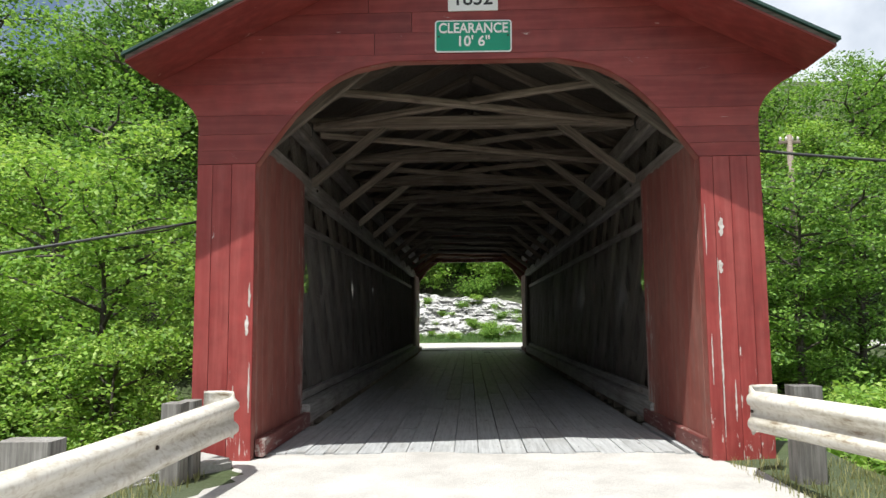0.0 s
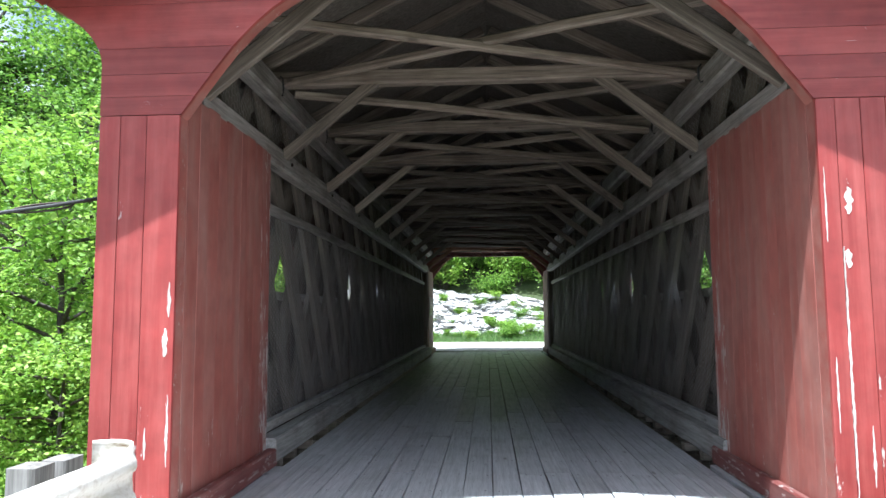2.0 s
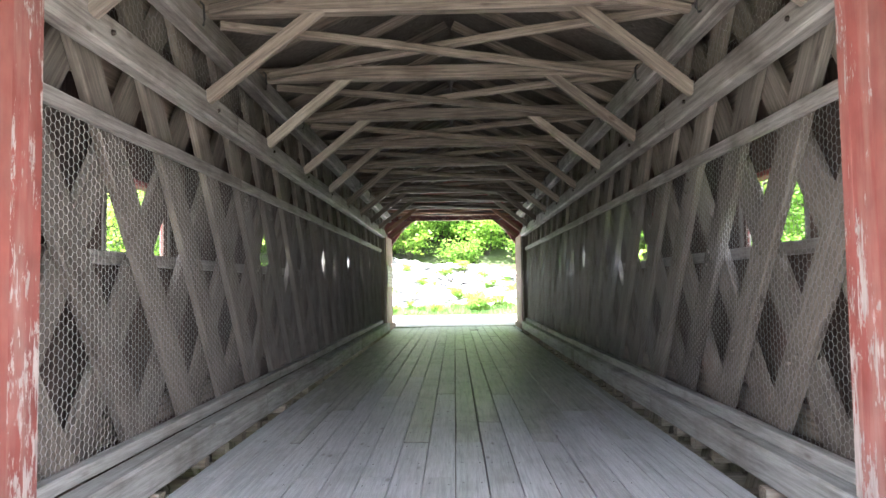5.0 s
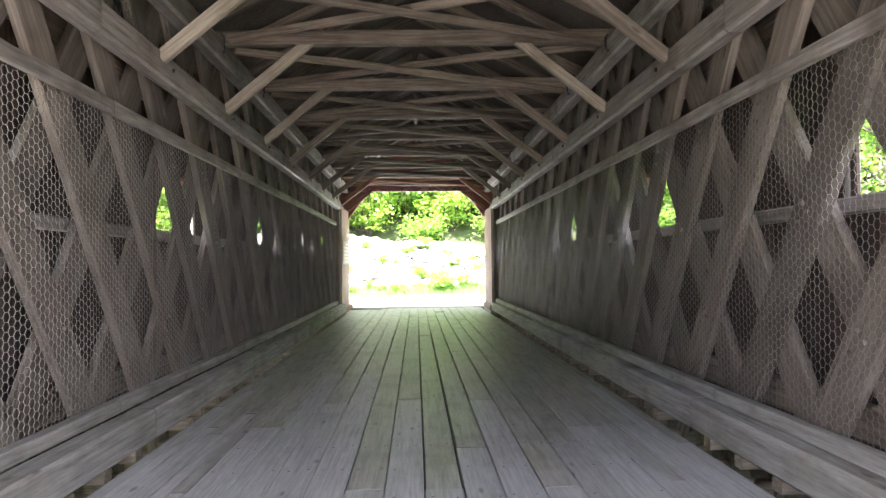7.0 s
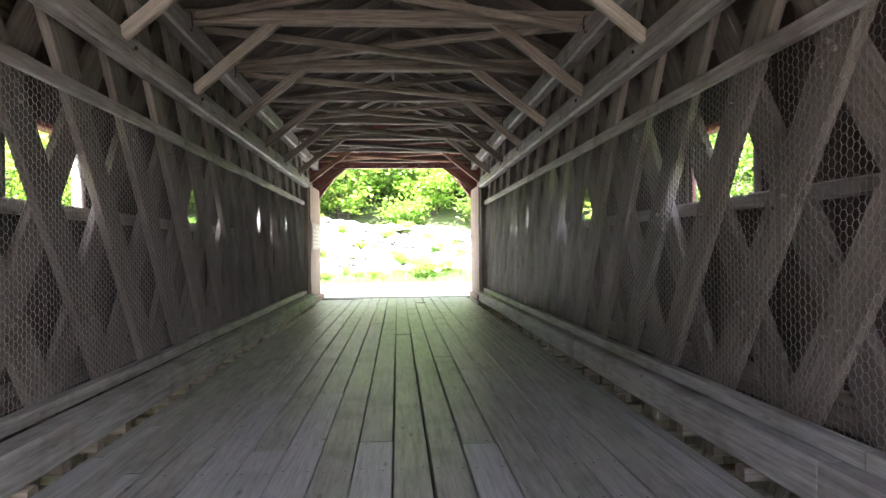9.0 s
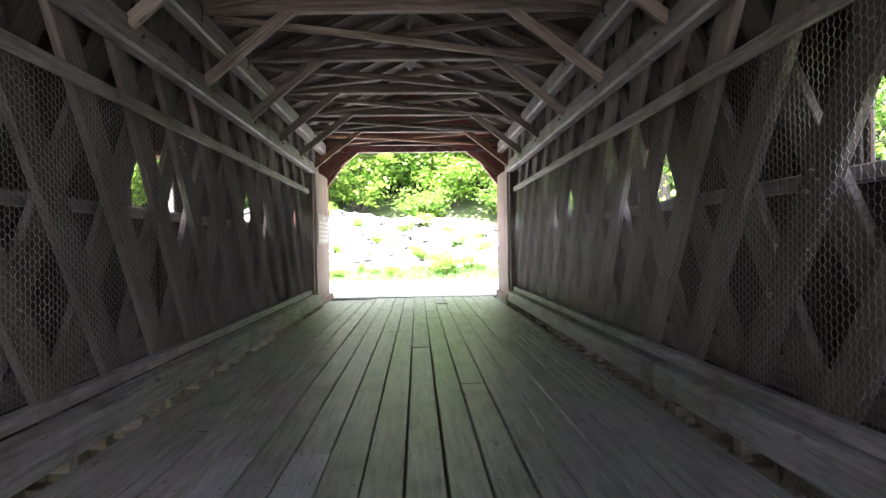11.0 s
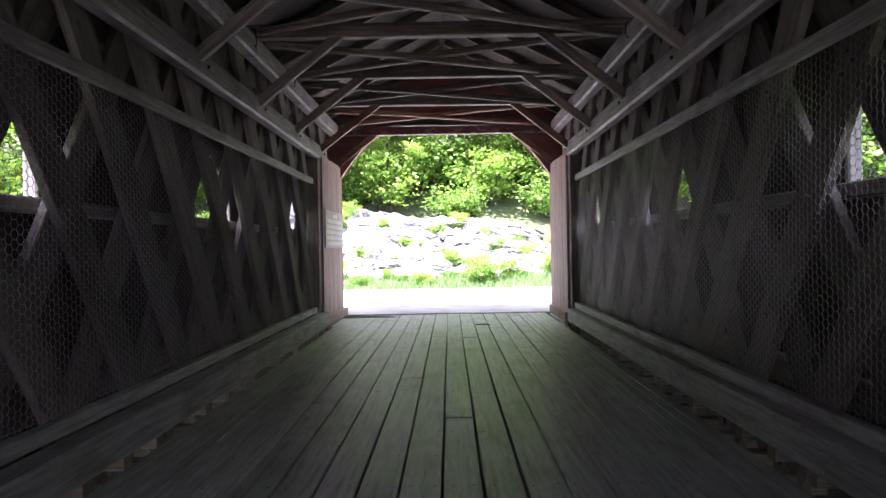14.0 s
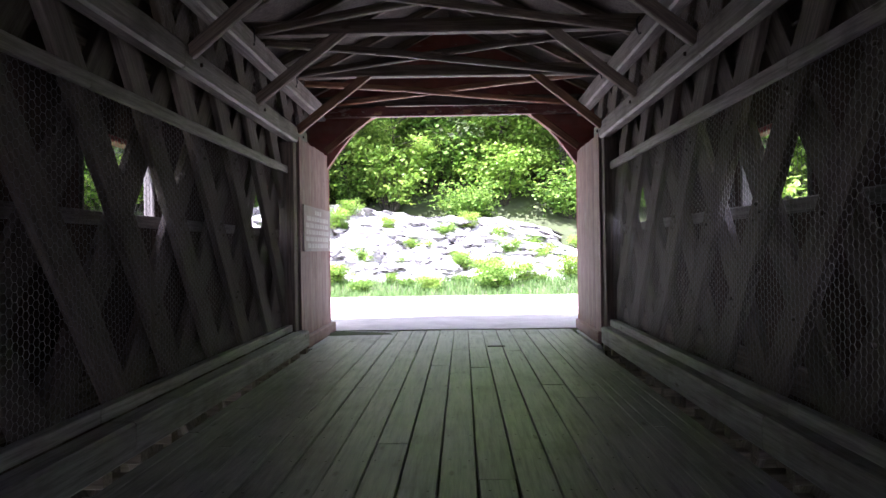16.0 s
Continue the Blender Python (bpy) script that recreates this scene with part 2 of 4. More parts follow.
DRY_GRASS = leaf_mat("dry_grass_blades", (0.16, 0.17, 0.06), (0.28, 0.28, 0.11), (0.42, 0.38, 0.2), 0.3)
BARK = wood("bark", (0.05, 0.042, 0.035), (0.12, 0.10, 0.085), (0.20, 0.18, 0.155), 0.9, 8.0)
_r = Nodes("cream_steel", 0.5)
_tc = _r.add("ShaderNodeTexCoord").outputs["Object"]
_mp = _r.add("ShaderNodeMapping")
_mp.inputs["Scale"].default_value = (2.0, 1.0, 6.0)
_r.link(_tc, _mp.inputs["Vector"])
_dirt = _r.noise(_mp.outputs[0], 2.2, 7.0, 0.7)
_c = _r.ramp(_dirt, [(0.30, (0.22, 0.15, 0.09)), (0.38, (0.50, 0.46, 0.37)), (0.52, (0.68, 0.65, 0.58))])
_c = _r.mix(0.5, _c, _r.ramp(_r.noise(_tc, 24.0, 4.0), [(0.33, (0.6, 0.52, 0.44)), (0.5, (1.0, 1.0, 1.0))]), "MULTIPLY")
_r.colour(_c)
_r.bump(_dirt, 0.3, 0.004)
RAIL_PAINT = _r.mat
WIRE = plain("galvanised_wire", (0.25, 0.237, 0.215), 0.5, 0.3)
CABLE = plain("cable", (0.05, 0.05, 0.05), 0.6)
STEEL = plain("rusty_nail", (0.06, 0.045, 0.035), 0.6, 0.6)
SIGN_GREEN = plain("green_sign", (0.0, 0.27, 0.15), 0.4, 0.0, 0.08)
WHITE = plain("white_paint", (0.80, 0.80, 0.78), 0.5, 0.0, 0.06)
FADED_WHITE = plain("faded_white_paint", (0.68, 0.64, 0.62), 0.7)
BLACK = plain("black_paint", (0.02, 0.02, 0.02), 0.5)
_w = Nodes("stream_water", 0.08)
_w.bsdf.inputs["Base Color"].default_value = (0.03, 0.04, 0.025, 1)
_w.bump(_w.noise(_w.add("ShaderNodeTexCoord").outputs["Object"], 3.0, 4.0), 0.25, 0.05)
WATER = _w.mat

# ---- building helpers ----
CACHE = {}


def mesh_of(name, verts, faces, mat, smooth=False):
    me = bpy.data.meshes.new(name)
    me.from_pydata(verts, [], faces)
    if mat:
        me.materials.append(mat)
    if smooth:
        me.polygons.foreach_set("use_smooth", [True] * len(me.polygons))
    me.update()
    return me


def thing(name, label="", category="", group="", kind=""):
    return tagged(new(name), label, category, group, kind)


def put(name, me, parent=None, label="", m=None):
    ob = new(name, me)
    if parent is not None:
        ob.parent = parent
    if m is not None:
        ob.matrix_basis = m
    return tagged(ob, label)


def part(name, bm, material, parent, label=""):
    me = bpy.data.meshes.new(name)
    bm.normal_update()
    bm.to_mesh(me)
    bm.free()
    me.materials.append(material)
    return put(name, me, parent, label)


def bar_mesh(length, w, h, mat, chamfer, wane):
    """A sawn timber along x from 0, its long edges worn off. wane: how uneven its ends are."""
    key = (round(length, 3), round(w, 3), round(h, 3), mat.name, chamfer, wane)
    if key not in CACHE:
        rng = random.Random(str(key))
        c = min(chamfer, 0.3 * w, 0.3 * h)
        a, b = w / 2, h / 2
        ring = [(-a + c, -b), (a - c, -b), (a, -b + c), (a, b - c), (a - c, b), (-a + c, b), (-a, b - c), (-a, -b + c)]
        cuts = [0.0, length] if not wane else [0.0, length * 0.33, length * 0.66, length]
        verts, faces = [], []
        for i, x in enumerate(cuts):
            dy, dz = (rng.uniform(-wane, wane), rng.uniform(-wane, wane)) if 0 < i < len(cuts) - 1 else (0, 0)
            verts += [(x, y + dy, z + dz) for y, z in ring]
        for i in range(len(cuts) - 1):
            for k in range(8):
                faces.append((i * 8 + k, i * 8 + (k + 1) % 8, i * 8 + 8 + (k + 1) % 8, i * 8 + 8 + k))
        faces.append(tuple(range(7, -1, -1)))
        faces.append(tuple(range(len(verts) - 8, len(verts))))
        CACHE[key] = mesh_of("bar", verts, [tuple(reversed(f)) for f in faces], mat)
        bm = bmesh.new()
        bm.from_mesh(CACHE[key])
        bmesh.ops.recalc_face_normals(bm, faces=bm.faces)
        bm.to_mesh(CACHE[key])
        bm.free()
    return CACHE[key]


def timber(name, p0, p1, w, h, mat, parent=None, up=(0, 0, 1), label="", chamfer=0.012, wane=0.0):
    """A timber from p0 to p1 along its middle; w across, h along up."""
    p0, p1 = Vector(p0), Vector(p1)
    x = (p1 - p0).normalized()
    y = Vector(up).cross(x).normalized()
    z = x.cross(y)
    m = Matrix((x, y, z)).transposed().to_4x4()
    m.translation = p0
    return put(name, bar_mesh((p1 - p0).length, w, h, mat, chamfer, wane), parent, label, m)


def tube_mesh(points, radii, sides, mat, name="tube", closed_ends=True):
    verts, faces = [], []
    for i, p in enumerate(points):
        p = Vector(p)
        q = Vector(points[min(i + 1, len(points) - 1)]) - Vector(points[max(i - 1, 0)])
        q.normalize()
        u = q.orthogonal().normalized() if abs(q.z) > 0.9 else q.cross(Vector((0, 0, 1))).normalized()
        v = q.cross(u)
        for k in range(sides):
            a = 2 * math.pi * k / sides
            verts.append(tuple(p + (u * math.cos(a) + v * math.sin(a)) * radii[i]))
    for i in range(len(points) - 1):
        for k in range(sides):
            faces.append((i * sides + k, i * sides + (k + 1) % sides, (i + 1) * sides + (k + 1) % sides, (i + 1) * sides + k))
    if closed_ends:
        faces.append(tuple(range(sides - 1, -1, -1)))
        faces.append(tuple(range(len(verts) - sides, len(verts))))
    return mesh_of(name, verts, faces, mat, True)


def smooth01(v, a, b):
    t = np.clip((v - a) / (b - a), 0.0, 1.0)
    return t * t * (3 - 2 * t)

# ---- ground, stream, roads ----
FRONT, BACK = 7.55, 31.65         # the two portals
FLOOR_A, FLOOR_B = 7.85, 31.5    # the plank deck


def ground_height(x, y):
    ax = np.abs(x)
    start = 9.6 - 7.5 * smooth01(ax, 2.9, 5.2)
    dip = smooth01(y, start, start + 3.0) * (1 - smooth01(y, 26.0, 31.0 - 0.8 * smooth01(ax, 3, 6)))
    z = -(3.0 - 1.1 * smooth01(ax, 5.5, 9.0)) * dip - 0.03
    z = z + 0.35 * smooth01(y, 41.0, 44.0) + 2.6 * smooth01(y, 44.0, 50.0)
    z = z + 0.55 * np.clip(y - 49.0, 0, 70) + 0.10 * np.clip(y - 119, 0, 400)
    rough = np.sin(x * 0.9 + 1.3 * np.sin(y * 0.5)) * np.sin(y * 0.8 + x * 0.23) * 0.09
    road = (1 - smooth01(ax, 2.0, 3.2)) * (1 - smooth01(y, 8, 9.5)) + smooth01(y, 31, 32.5) * (1 - smooth01(y, 40, 42))
    under = (1 - smooth01(ax, 2.8, 3.4)) * smooth01(y, 7.8, 8.5) * (1 - smooth01(y, 30.2, 31.0))
    return z + rough * (1 - np.clip(road, 0, 1)) - 0.16 * under


def axis(*spans):
    return np.unique(np.concatenate([np.linspace(a, b, n) for a, b, n in spans]))


def sheet(name, xs, ys, fn, mat, smooth=True):
    gx, gy = np.meshgrid(xs, ys)
    gz = fn(gx, gy)
    co = np.stack([gx, gy, gz], -1).reshape(-1, 3)
    n, k = len(ys), len(xs)
    faces = [(j * k + i, j * k + i + 1, (j + 1) * k + i + 1, (j + 1) * k + i) for j in range(n - 1) for i in range(k - 1)]
    return mesh_of(name, co.tolist(), faces, mat, smooth)


ground = put("ground", sheet("ground", axis((-1500, -120, 12), (-120, -20, 40), (-20, 20, 110), (20, 120, 40), (120, 1500, 12)),
                             axis((-1500, -40, 12), (-40, 0, 20), (0, 60, 160), (60, 130, 40), (130, 1500, 14)), ground_height, EARTH))
tagged(ground, "grassy river banks and wooded hillside ground", "ground", kind="structure")
road_near = put("road", sheet("road", np.linspace(-2.48, 2.55, 12), axis((-60, -4, 12), (-4, 7.9, 40)),
                              lambda x, y: -0.005 - 0.012 * x * x / 4 + 0.012 * np.sin(3 * x + 2 * y) * np.sin(1.7 * y), GRAVEL))
tagged(road_near, "pale gravel approach road", "road", kind="structure")
road_far = put("road", sheet("road", axis((-90, -6, 30), (-6, 6, 30), (6, 90, 30)), np.linspace(31.45, 40.6, 22),
                             lambda x, y: 0.02 + 0.012 * np.sin(2 * x + y) * np.sin(1.7 * y) - 0.5 * smooth01(np.abs(x), 3.0, 5.0) * (1 - smooth01(y, 32.0, 34.5)), GRAVEL))
tagged(road_far, "sunlit pale gravel road across the bridge end", "road", kind="structure")
water = put("water", sheet("water", np.linspace(-150, 150, 31), np.linspace(0, 40, 9), lambda x, y: x * 0 - 2.45, WATER))
tagged(water, "dark greenish stream under the bridge", "water", kind="structure")

# abutments that carry the bridge ends
for y0, y1 in ((6.9, 9.8), (29.4, 31.6)):
    bm = bmesh.new()
    bmesh.ops.create_cube(bm, size=1.0, matrix=Matrix.LocRotScale((0, (y0 + y1) / 2, -1.75), None, (6.3, y1 - y0, 3.1)))
    bmesh.ops.bevel(bm, geom=bm.edges[:], offset=0.05, segments=2, affect="EDGES")
    tagged(part("abutment", bm, CONCRETE, None), "grey concrete abutment under the bridge end", "abutment", "abutments", "structure")

# ---- bridge deck ----
floor = thing("floor", "grey weathered plank bridge deck", "floor", kind="structure")
bm = bmesh.new()
bmesh.ops.create_cube(bm, size=1.0, matrix=Matrix.LocRotScale((0.045, (FLOOR_A + FLOOR_B) / 2, -0.13), None, (4.2, FLOOR_B - FLOOR_A - 0.1, 0.14)))
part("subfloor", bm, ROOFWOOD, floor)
rng = random.Random(3)
rows = [(-1.5 + 0.25 * (i + 0.5), 0.25) for i in range(12)]
rows += [(-1.5 - 0.1 * (i + 0.5), 0.1) for i in range(6)] + [(1.5 + 0.1 * (i + 0.5), 0.1) for i in range(6)]
LENGTHS = (4.2, 4.8, 5.4, 6.0)
for k, (x, w) in enumerate(rows):
    y = FLOOR_A + rng.choice((0.0, 0.0, 0.03, 0.06))
    cut = rng.choice((1.6, 2.4, 3.6, 4.8))
    while y < FLOOR_B - 0.02:
        end = min(y + cut, FLOOR_B - rng.choice((0.0, 0.0, 0.05)))
        if FLOOR_B - end < 0.8:
            end = FLOOR_B - rng.choice((0.0, 0.02, 0.1))
        up = (rng.uniform(-0.012, 0.012), 0, 1)
        z = -0.03 + rng.uniform(-0.004, 0.004)
        # past 17.5 m: wider gaps, and wood with the dimmer light in its colour
        timber("plank", (x, y, z), (x, end - 0.006, z), w - (rng.choice((0.003, 0.004, 0.006, 0.009, 0.013) if end < 17.5 else (0.008, 0.012, 0.016, 0.021)) if w > 0.2 else 0.003), 0.06, DECK if end < 17.5 else DECK_OLD_DIM, floor, up if w > 0.2 else (0, 0, 1), chamfer=0.005 if w > 0.2 else 0.003)
        y = end
        cut = rng.choice(LENGTHS)
    if w > 0.2:
        CACHE.setdefault("nailrows", []).append(x)
for x, w in ((-2.145, 0.13), (2.2, 0.066)):
    timber("plank", (x, FLOOR_A + 0.02, -0.032), (x, 9.72 if x < 0 else 9.92, -0.032), w, 0.06, DECK, floor, chamfer=0.006)
    timber("plank", (x, 29.3, -0.032), (x, FLOOR_B - 0.02, -0.032), w, 0.06, DECK, floor, chamfer=0.006)
# nail heads, too many to count
verts, faces = [], []
for x in CACHE["nailrows"]:
    y = FLOOR_A + 0.3
    while y < FLOOR_B - 0.2:
        for dx in (-0.07, 0.075):
            if rng.random() < 0.8:
                cx, cy = x + dx + rng.uniform(-0.015, 0.015), y + rng.uniform(-0.03, 0.03)
                b = len(verts)
                for a in range(6):
                    verts.append((cx + 0.009 * math.cos(a * 1.047), cy + 0.009 * math.sin(a * 1.047), 0.0045))
                verts.append((cx, cy, 0.0065))
                faces += [(b + a, b + (a + 1) % 6, b + 6) for a in range(6)]
        y += 0.62
tagged(put("nail_heads", mesh_of("nail_heads", verts, faces, STEEL), floor), kind="stuff")
bm = bmesh.new()
bmesh.ops.create_cube(bm, size=1.0, matrix=Matrix.LocRotScale((0.66, 29.3, 0.004), None, (0.26, 0.05, 0.012)))
part("iron_strap", bm, STEEL, floor, "dark rusty iron strap")

# floor joists whose ends show beside the deck
joists = thing("floor_joists", "pale timber floor joists across the bridge", "joists", kind="structure")
y = 10.1
while y < 29.4:
    timber("joist", (-2.72, y, -0.27), (2.72, y, -0.27), 0.14, 0.14, PALE, joists)
    y += 0.535

# ---- kerbs, lattice trusses and netting ----
STEP, SLOPE, PHASE, LEVEL = 1.06, 1.46, 12.62, 0.145


def side(s):
    kerb = thing("kerb", "heavy grey timber kerb raised on blocks beside the deck", "kerb", "timber kerbs")
    kx = 2.335 if s > 0 else 2.265
    y = 9.7
    for length in (4.3, 5.1, 4.6, 5.6):
        end = min(y + length, 29.5)
        timber("kerb_timber", (s * kx, y, 0.152), (s * kx, end - 0.012, 0.152), 0.21, 0.25, KERBWOOD, kerb, chamfer=0.02, wane=0.006)
        y = end
    y = 9.95
    k = 0
    while y < 29.5:
        if k % 5 != 3:
            timber("block", (s * (kx - 0.085 - (0.05 if k % 7 == 2 else 0.0)), y, -0.02), (s * (kx + 0.1), y, -0.02), 0.12, 0.09, PALE, kerb)
        y += 0.535
        k += 1
    truss = thing("lattice_truss", "grey weathered timber lattice truss with two chords", "truss", "lattice trusses")
    for z, h, x, w in ((3.245, 0.25, 2.36, 0.16), (3.965, 0.27, 2.36, 0.18)):
        y = 8.0
        for length in (5.3, 6.1, 5.6, 6.6):
            end = min(y + length, 29.9 if z < 3.5 else 31.45)
            if end > y:
                timber("chord", (s * x, y, z), (s * x, end - 0.01, z), w, h, CHORD, truss, chamfer=0.025, wane=0.008)
            y = end
    for z, h in ((-0.3, 0.27), (0.42, 0.22), (3.225, 0.25), (3.965, 0.27)):
        timber("outer_chord", (s * 2.72, 8.0, z), (s * 2.72, 31.3, z), 0.1, h, TIMBER, truss)
    lo, hi = -0.4, 4.08
    run = (hi - lo) / SLOPE
    n0 = LEVEL - lo
    for i in range(-5, 21):
        base = PHASE + STEP * i - (0.03 if s < 0 else 0.0)
        for sign, x in ((-1, 2.50), (1, 2.58)):
            y0 = base - sign * n0 / SLOPE
            y1 = y0 + sign * run
            # cut to the truss's ends
            ta, tb = 0.0, 1.0
            for edge, lower in ((8.2, True), (31.2, False)):
                f = (edge - y0) / (y1 - y0)
                if (y0 < edge) == lower and (y1 < edge) == lower:
                    ta = 2.0
                elif (y0 < edge) == lower:
                    ta = max(ta, f)
                elif (y1 < edge) == lower:
                    tb = min(tb, f)
            if tb - ta < 0.12:
                continue
            pa = (s * x, y0 + (y1 - y0) * ta, lo + (hi - lo) * ta)
            pb = (s * x, y0 + (y1 - y0) * tb, lo + (hi - lo) * tb)
            timber("lattice_plank", pa, pb, 0.30, 0.072, LATTICE, truss, (s, 0, 0), chamfer=0.008)
    # wooden pegs at the crossings
    peg = CACHE.get("peg")
    if peg is None:
        peg = CACHE["peg"] = tube_mesh([(-0.03, 0, 0), (0.03, 0, 0)], [0.018, 0.015], 7, LATTICE, "peg")
    rp = random.Random(5)
    for i in range(-3, 36):
        for j in range(0, 8):
            y = PHASE + STEP / 2 * i - (0.03 if s < 0 else 0.0)
            z = LEVEL + SLOPE * STEP / 2 * j
            if (i + j) % 2 or not 10 < y < 29.4 or z > 3.7:
                continue
            for dy, dz in ((-0.06, 0.03), (0.06, -0.03), (0.0, 0.09)):
                if rp.random() < 0.75:
                    put("peg", peg, truss, "", Matrix.Translation((s * 2.472, y + dy, z + dz)))
    rail = thing("netting_rail", "grey timber rails framing the wire netting", "rail", "netting rails")
    y = 9.7
    for length in (4.1, 4.9, 4.9, 6.2):
        end = min(y + length, 29.6)
        timber("top_rail", (s * 2.42, y, 2.685), (s * 2.42, end - 0.008, 2.685), 0.05, 0.11, CHORD, rail, chamfer=0.006, wane=0.004)
        timber("bottom_rail", (s * 2.405, y, 0.335), (s * 2.405, end - 0.008, 0.335), 0.09, 0.10, KERBWOOD, rail, chamfer=0.006, wane=0.004)
        y = end
    return truss


for s in (-1, 1):
    side(s)


def netting(length, height, cell=0.05, wire=0.0016):
    """Hexagonal wire netting in the y-z plane."""
    a = cell / 2
    rise, leg = cell * 0.30, cell * 0.62
    verts, faces = [], []
    rn = random.Random(9)

    def strand(p, q):
        d = Vector((0, q[0] - p[0], q[1] - p[1])).normalized()
        n = Vector((1, 0, 0)).cross(d)
        b = len(verts)
        for c in (p, q):
            c = Vector((c[2], c[0], c[1]))
            for k in range(3):
                o = (Vector((1, 0, 0)) * math.cos(k * 2.0944) + n * math.sin(k * 2.0944)) * wire
                verts.append(tuple(c + o))
        for k in range(3):
            m = (k + 1) % 3
            faces.append((b + k, b + m, b + 3 + m, b + 3 + k))

    ny, nz = int(length / (rise + leg)), int(height / cell)

    def node(y, z):
        return (y, z, 0.012 * math.sin(2.3 * y + 1.1 * z) * math.sin(1.9 * z) + 0.004 * math.sin(9 * y))

    for i in range(ny):
        y = i * (rise + leg)
        for j in range(nz):
            z = j * cell + (a if i % 2 else 0)
            strand(node(y, z), node(y + leg, z))
            strand(node(y + leg, z), node(y + leg + rise, z + a))
            strand(node(y + leg, z), node(y + leg + rise, z - a))
    return mesh_of("netting", verts, faces, WIRE)


NET = netting(4.95, 2.31, 0.058, 0.0023)
for s in (-1, 1):
    for k in range(4):
        tagged(put("wire_netting", NET, None, "", Matrix.Translation((s * 2.427, 9.75 + 4.95 * k, 0.385))),
               "grey hexagonal wire netting stretched over the truss", "netting", "wire netting")
    tagged(put("wire_netting", CACHE.setdefault("net2", netting(6.0, 0.46, 0.075)), None, "", Matrix.Translation((s * 2.455, 8.3, 3.36))),
           "grey hexagonal wire netting between the chords", "netting", "wire netting")
    tagged(put("wire_netting", CACHE["net2"], None, "", Matrix.Translation((s * 2.455, 24.9, 3.36))),
           "grey hexagonal wire netting between the chords", "netting", "wire netting")

# ---- side walls with window openings ----
WINDOWS = {s: [11.5 - 0.05 * (s > 0) + 4.24 * k for k in range(5)] for s in (-1, 1)}
WIDE, SILL, HEAD = 1.22, 1.80, 2.42
for s, name in ((-1, "wall_west"), (1, "wall_east")):
    wall = thing(name, "board side wall, red outside and bare inside, with openings", "wall", kind="structure")
    rng = random.Random(11 + s)
    y = FRONT + 0.1
    x = s * 2.82
    for w0 in WINDOWS[s]:
        for z, hh in ((SILL - 0.02, 0.05), (HEAD + 0.02, 0.05)):
            timber("window_sill" if z < 2 else "window_head", (s * 2.80, w0 - 0.05, z), (s * 2.80, w0 + WIDE + 0.05, z), 0.14, hh, CHORD if z < 2 else RED_SHADED, wall)
        for yy in (w0 - 0.02, w0 + WIDE + 0.02):
            timber("window_jamb", (s * 2.84, yy, SILL), (s * 2.84, yy, HEAD), 0.04, 0.10, POSTWOOD, wall, (s, 0, 0))
    timber("girt", (s * 2.735, 8.0, 1.76), (s * 2.735, 31.3, 1.76), 0.07, 0.11, CHORD, wall)
    while y < BACK - 0.05:
        w = rng.choice((0.2, 0.24, 0.28))
        mid = y + w / 2
        xx = x + s * rng.uniform(0, 0.008)
        hole = any(w0 <= mid <= w0 + WIDE for w0 in WINDOWS[s])
        for z0, z1 in (((-0.7, SILL - 0.04), (HEAD + 0.04, 3.9)) if hole else ((-0.7, 3.9),)):
            # inner face, coloured dark for the shade between lattice and wall
            timber("board", (xx, mid, z0), (xx, mid, z1), w + 0.004, 0.025, SIDING_SHADED, wall, (s, 0, 0), chamfer=0.003)
            timber("outer_board", (xx + s * 0.03, mid + 0.05, z0), (xx + s * 0.03, mid + 0.05, z1), w + 0.004, 0.025, RED_SHADED, wall, (s, 0, 0), chamfer=0.003)
        y += w

# ---- portals ----
EAVE_X, EAVE_Z, PITCH = 3.36, 3.90, 0.5
RIDGE = EAVE_Z + EAVE_X * PITCH


def outer_half(z):
    """Half width of the portal face at height z: straight posts, a curved flare, then the roof line."""
    if z <= 3.35:
        return 2.88
    if z <= 3.87:
        t = (z - 3.35) / 0.52
        return 2.88 + 0.46 * t ** 2.2
    return max(0.0, min(3.34, (RIDGE - 0.03 - z) / PITCH))


def inner_half(z):
    """Half width of the arched opening at height z."""
    if z <= 2.98:
        return 2.27
    if z >= 4.055:
        return 0.0
    return float(np.interp(z, (2.98, 3.12, 3.31, 3.49, 3.66, 3.79, 3.91, 3.99, 4.055), (2.27, 2.17, 2.03, 1.89, 1.73, 1.58, 1.39, 1.2, 0.85)))


def slab(name, left, right, zs, y0, y1, mat, parent, label=""):
    """A board in the x-z plane between two edge curves, from y0 to y1."""
    n = len(zs)
    verts = [(left(z), y, z) for y in (y0, y1) for z in zs] + [(right(z), y, z) for y in (y0, y1) for z in zs]
    faces = []
    for i in range(n - 1):
        faces += [(i, 2 * n + i, 2 * n + i + 1, i + 1), (n + i, n + i + 1, 3 * n + i + 1, 3 * n + i),
                  (i, i + 1, n + i + 1, n + i), (2 * n + i, 3 * n + i, 3 * n + i + 1, 2 * n + i + 1)]
    faces += [(0, n, 3 * n, 2 * n), (n - 1, 3 * n - 1, 4 * n - 1, 2 * n - 1)]
    return put(name, mesh_of(name, verts, faces, mat), parent, label)


def span(a, b, n):
    return [a + (b - a) * i / (n - 1) for i in range(n)]


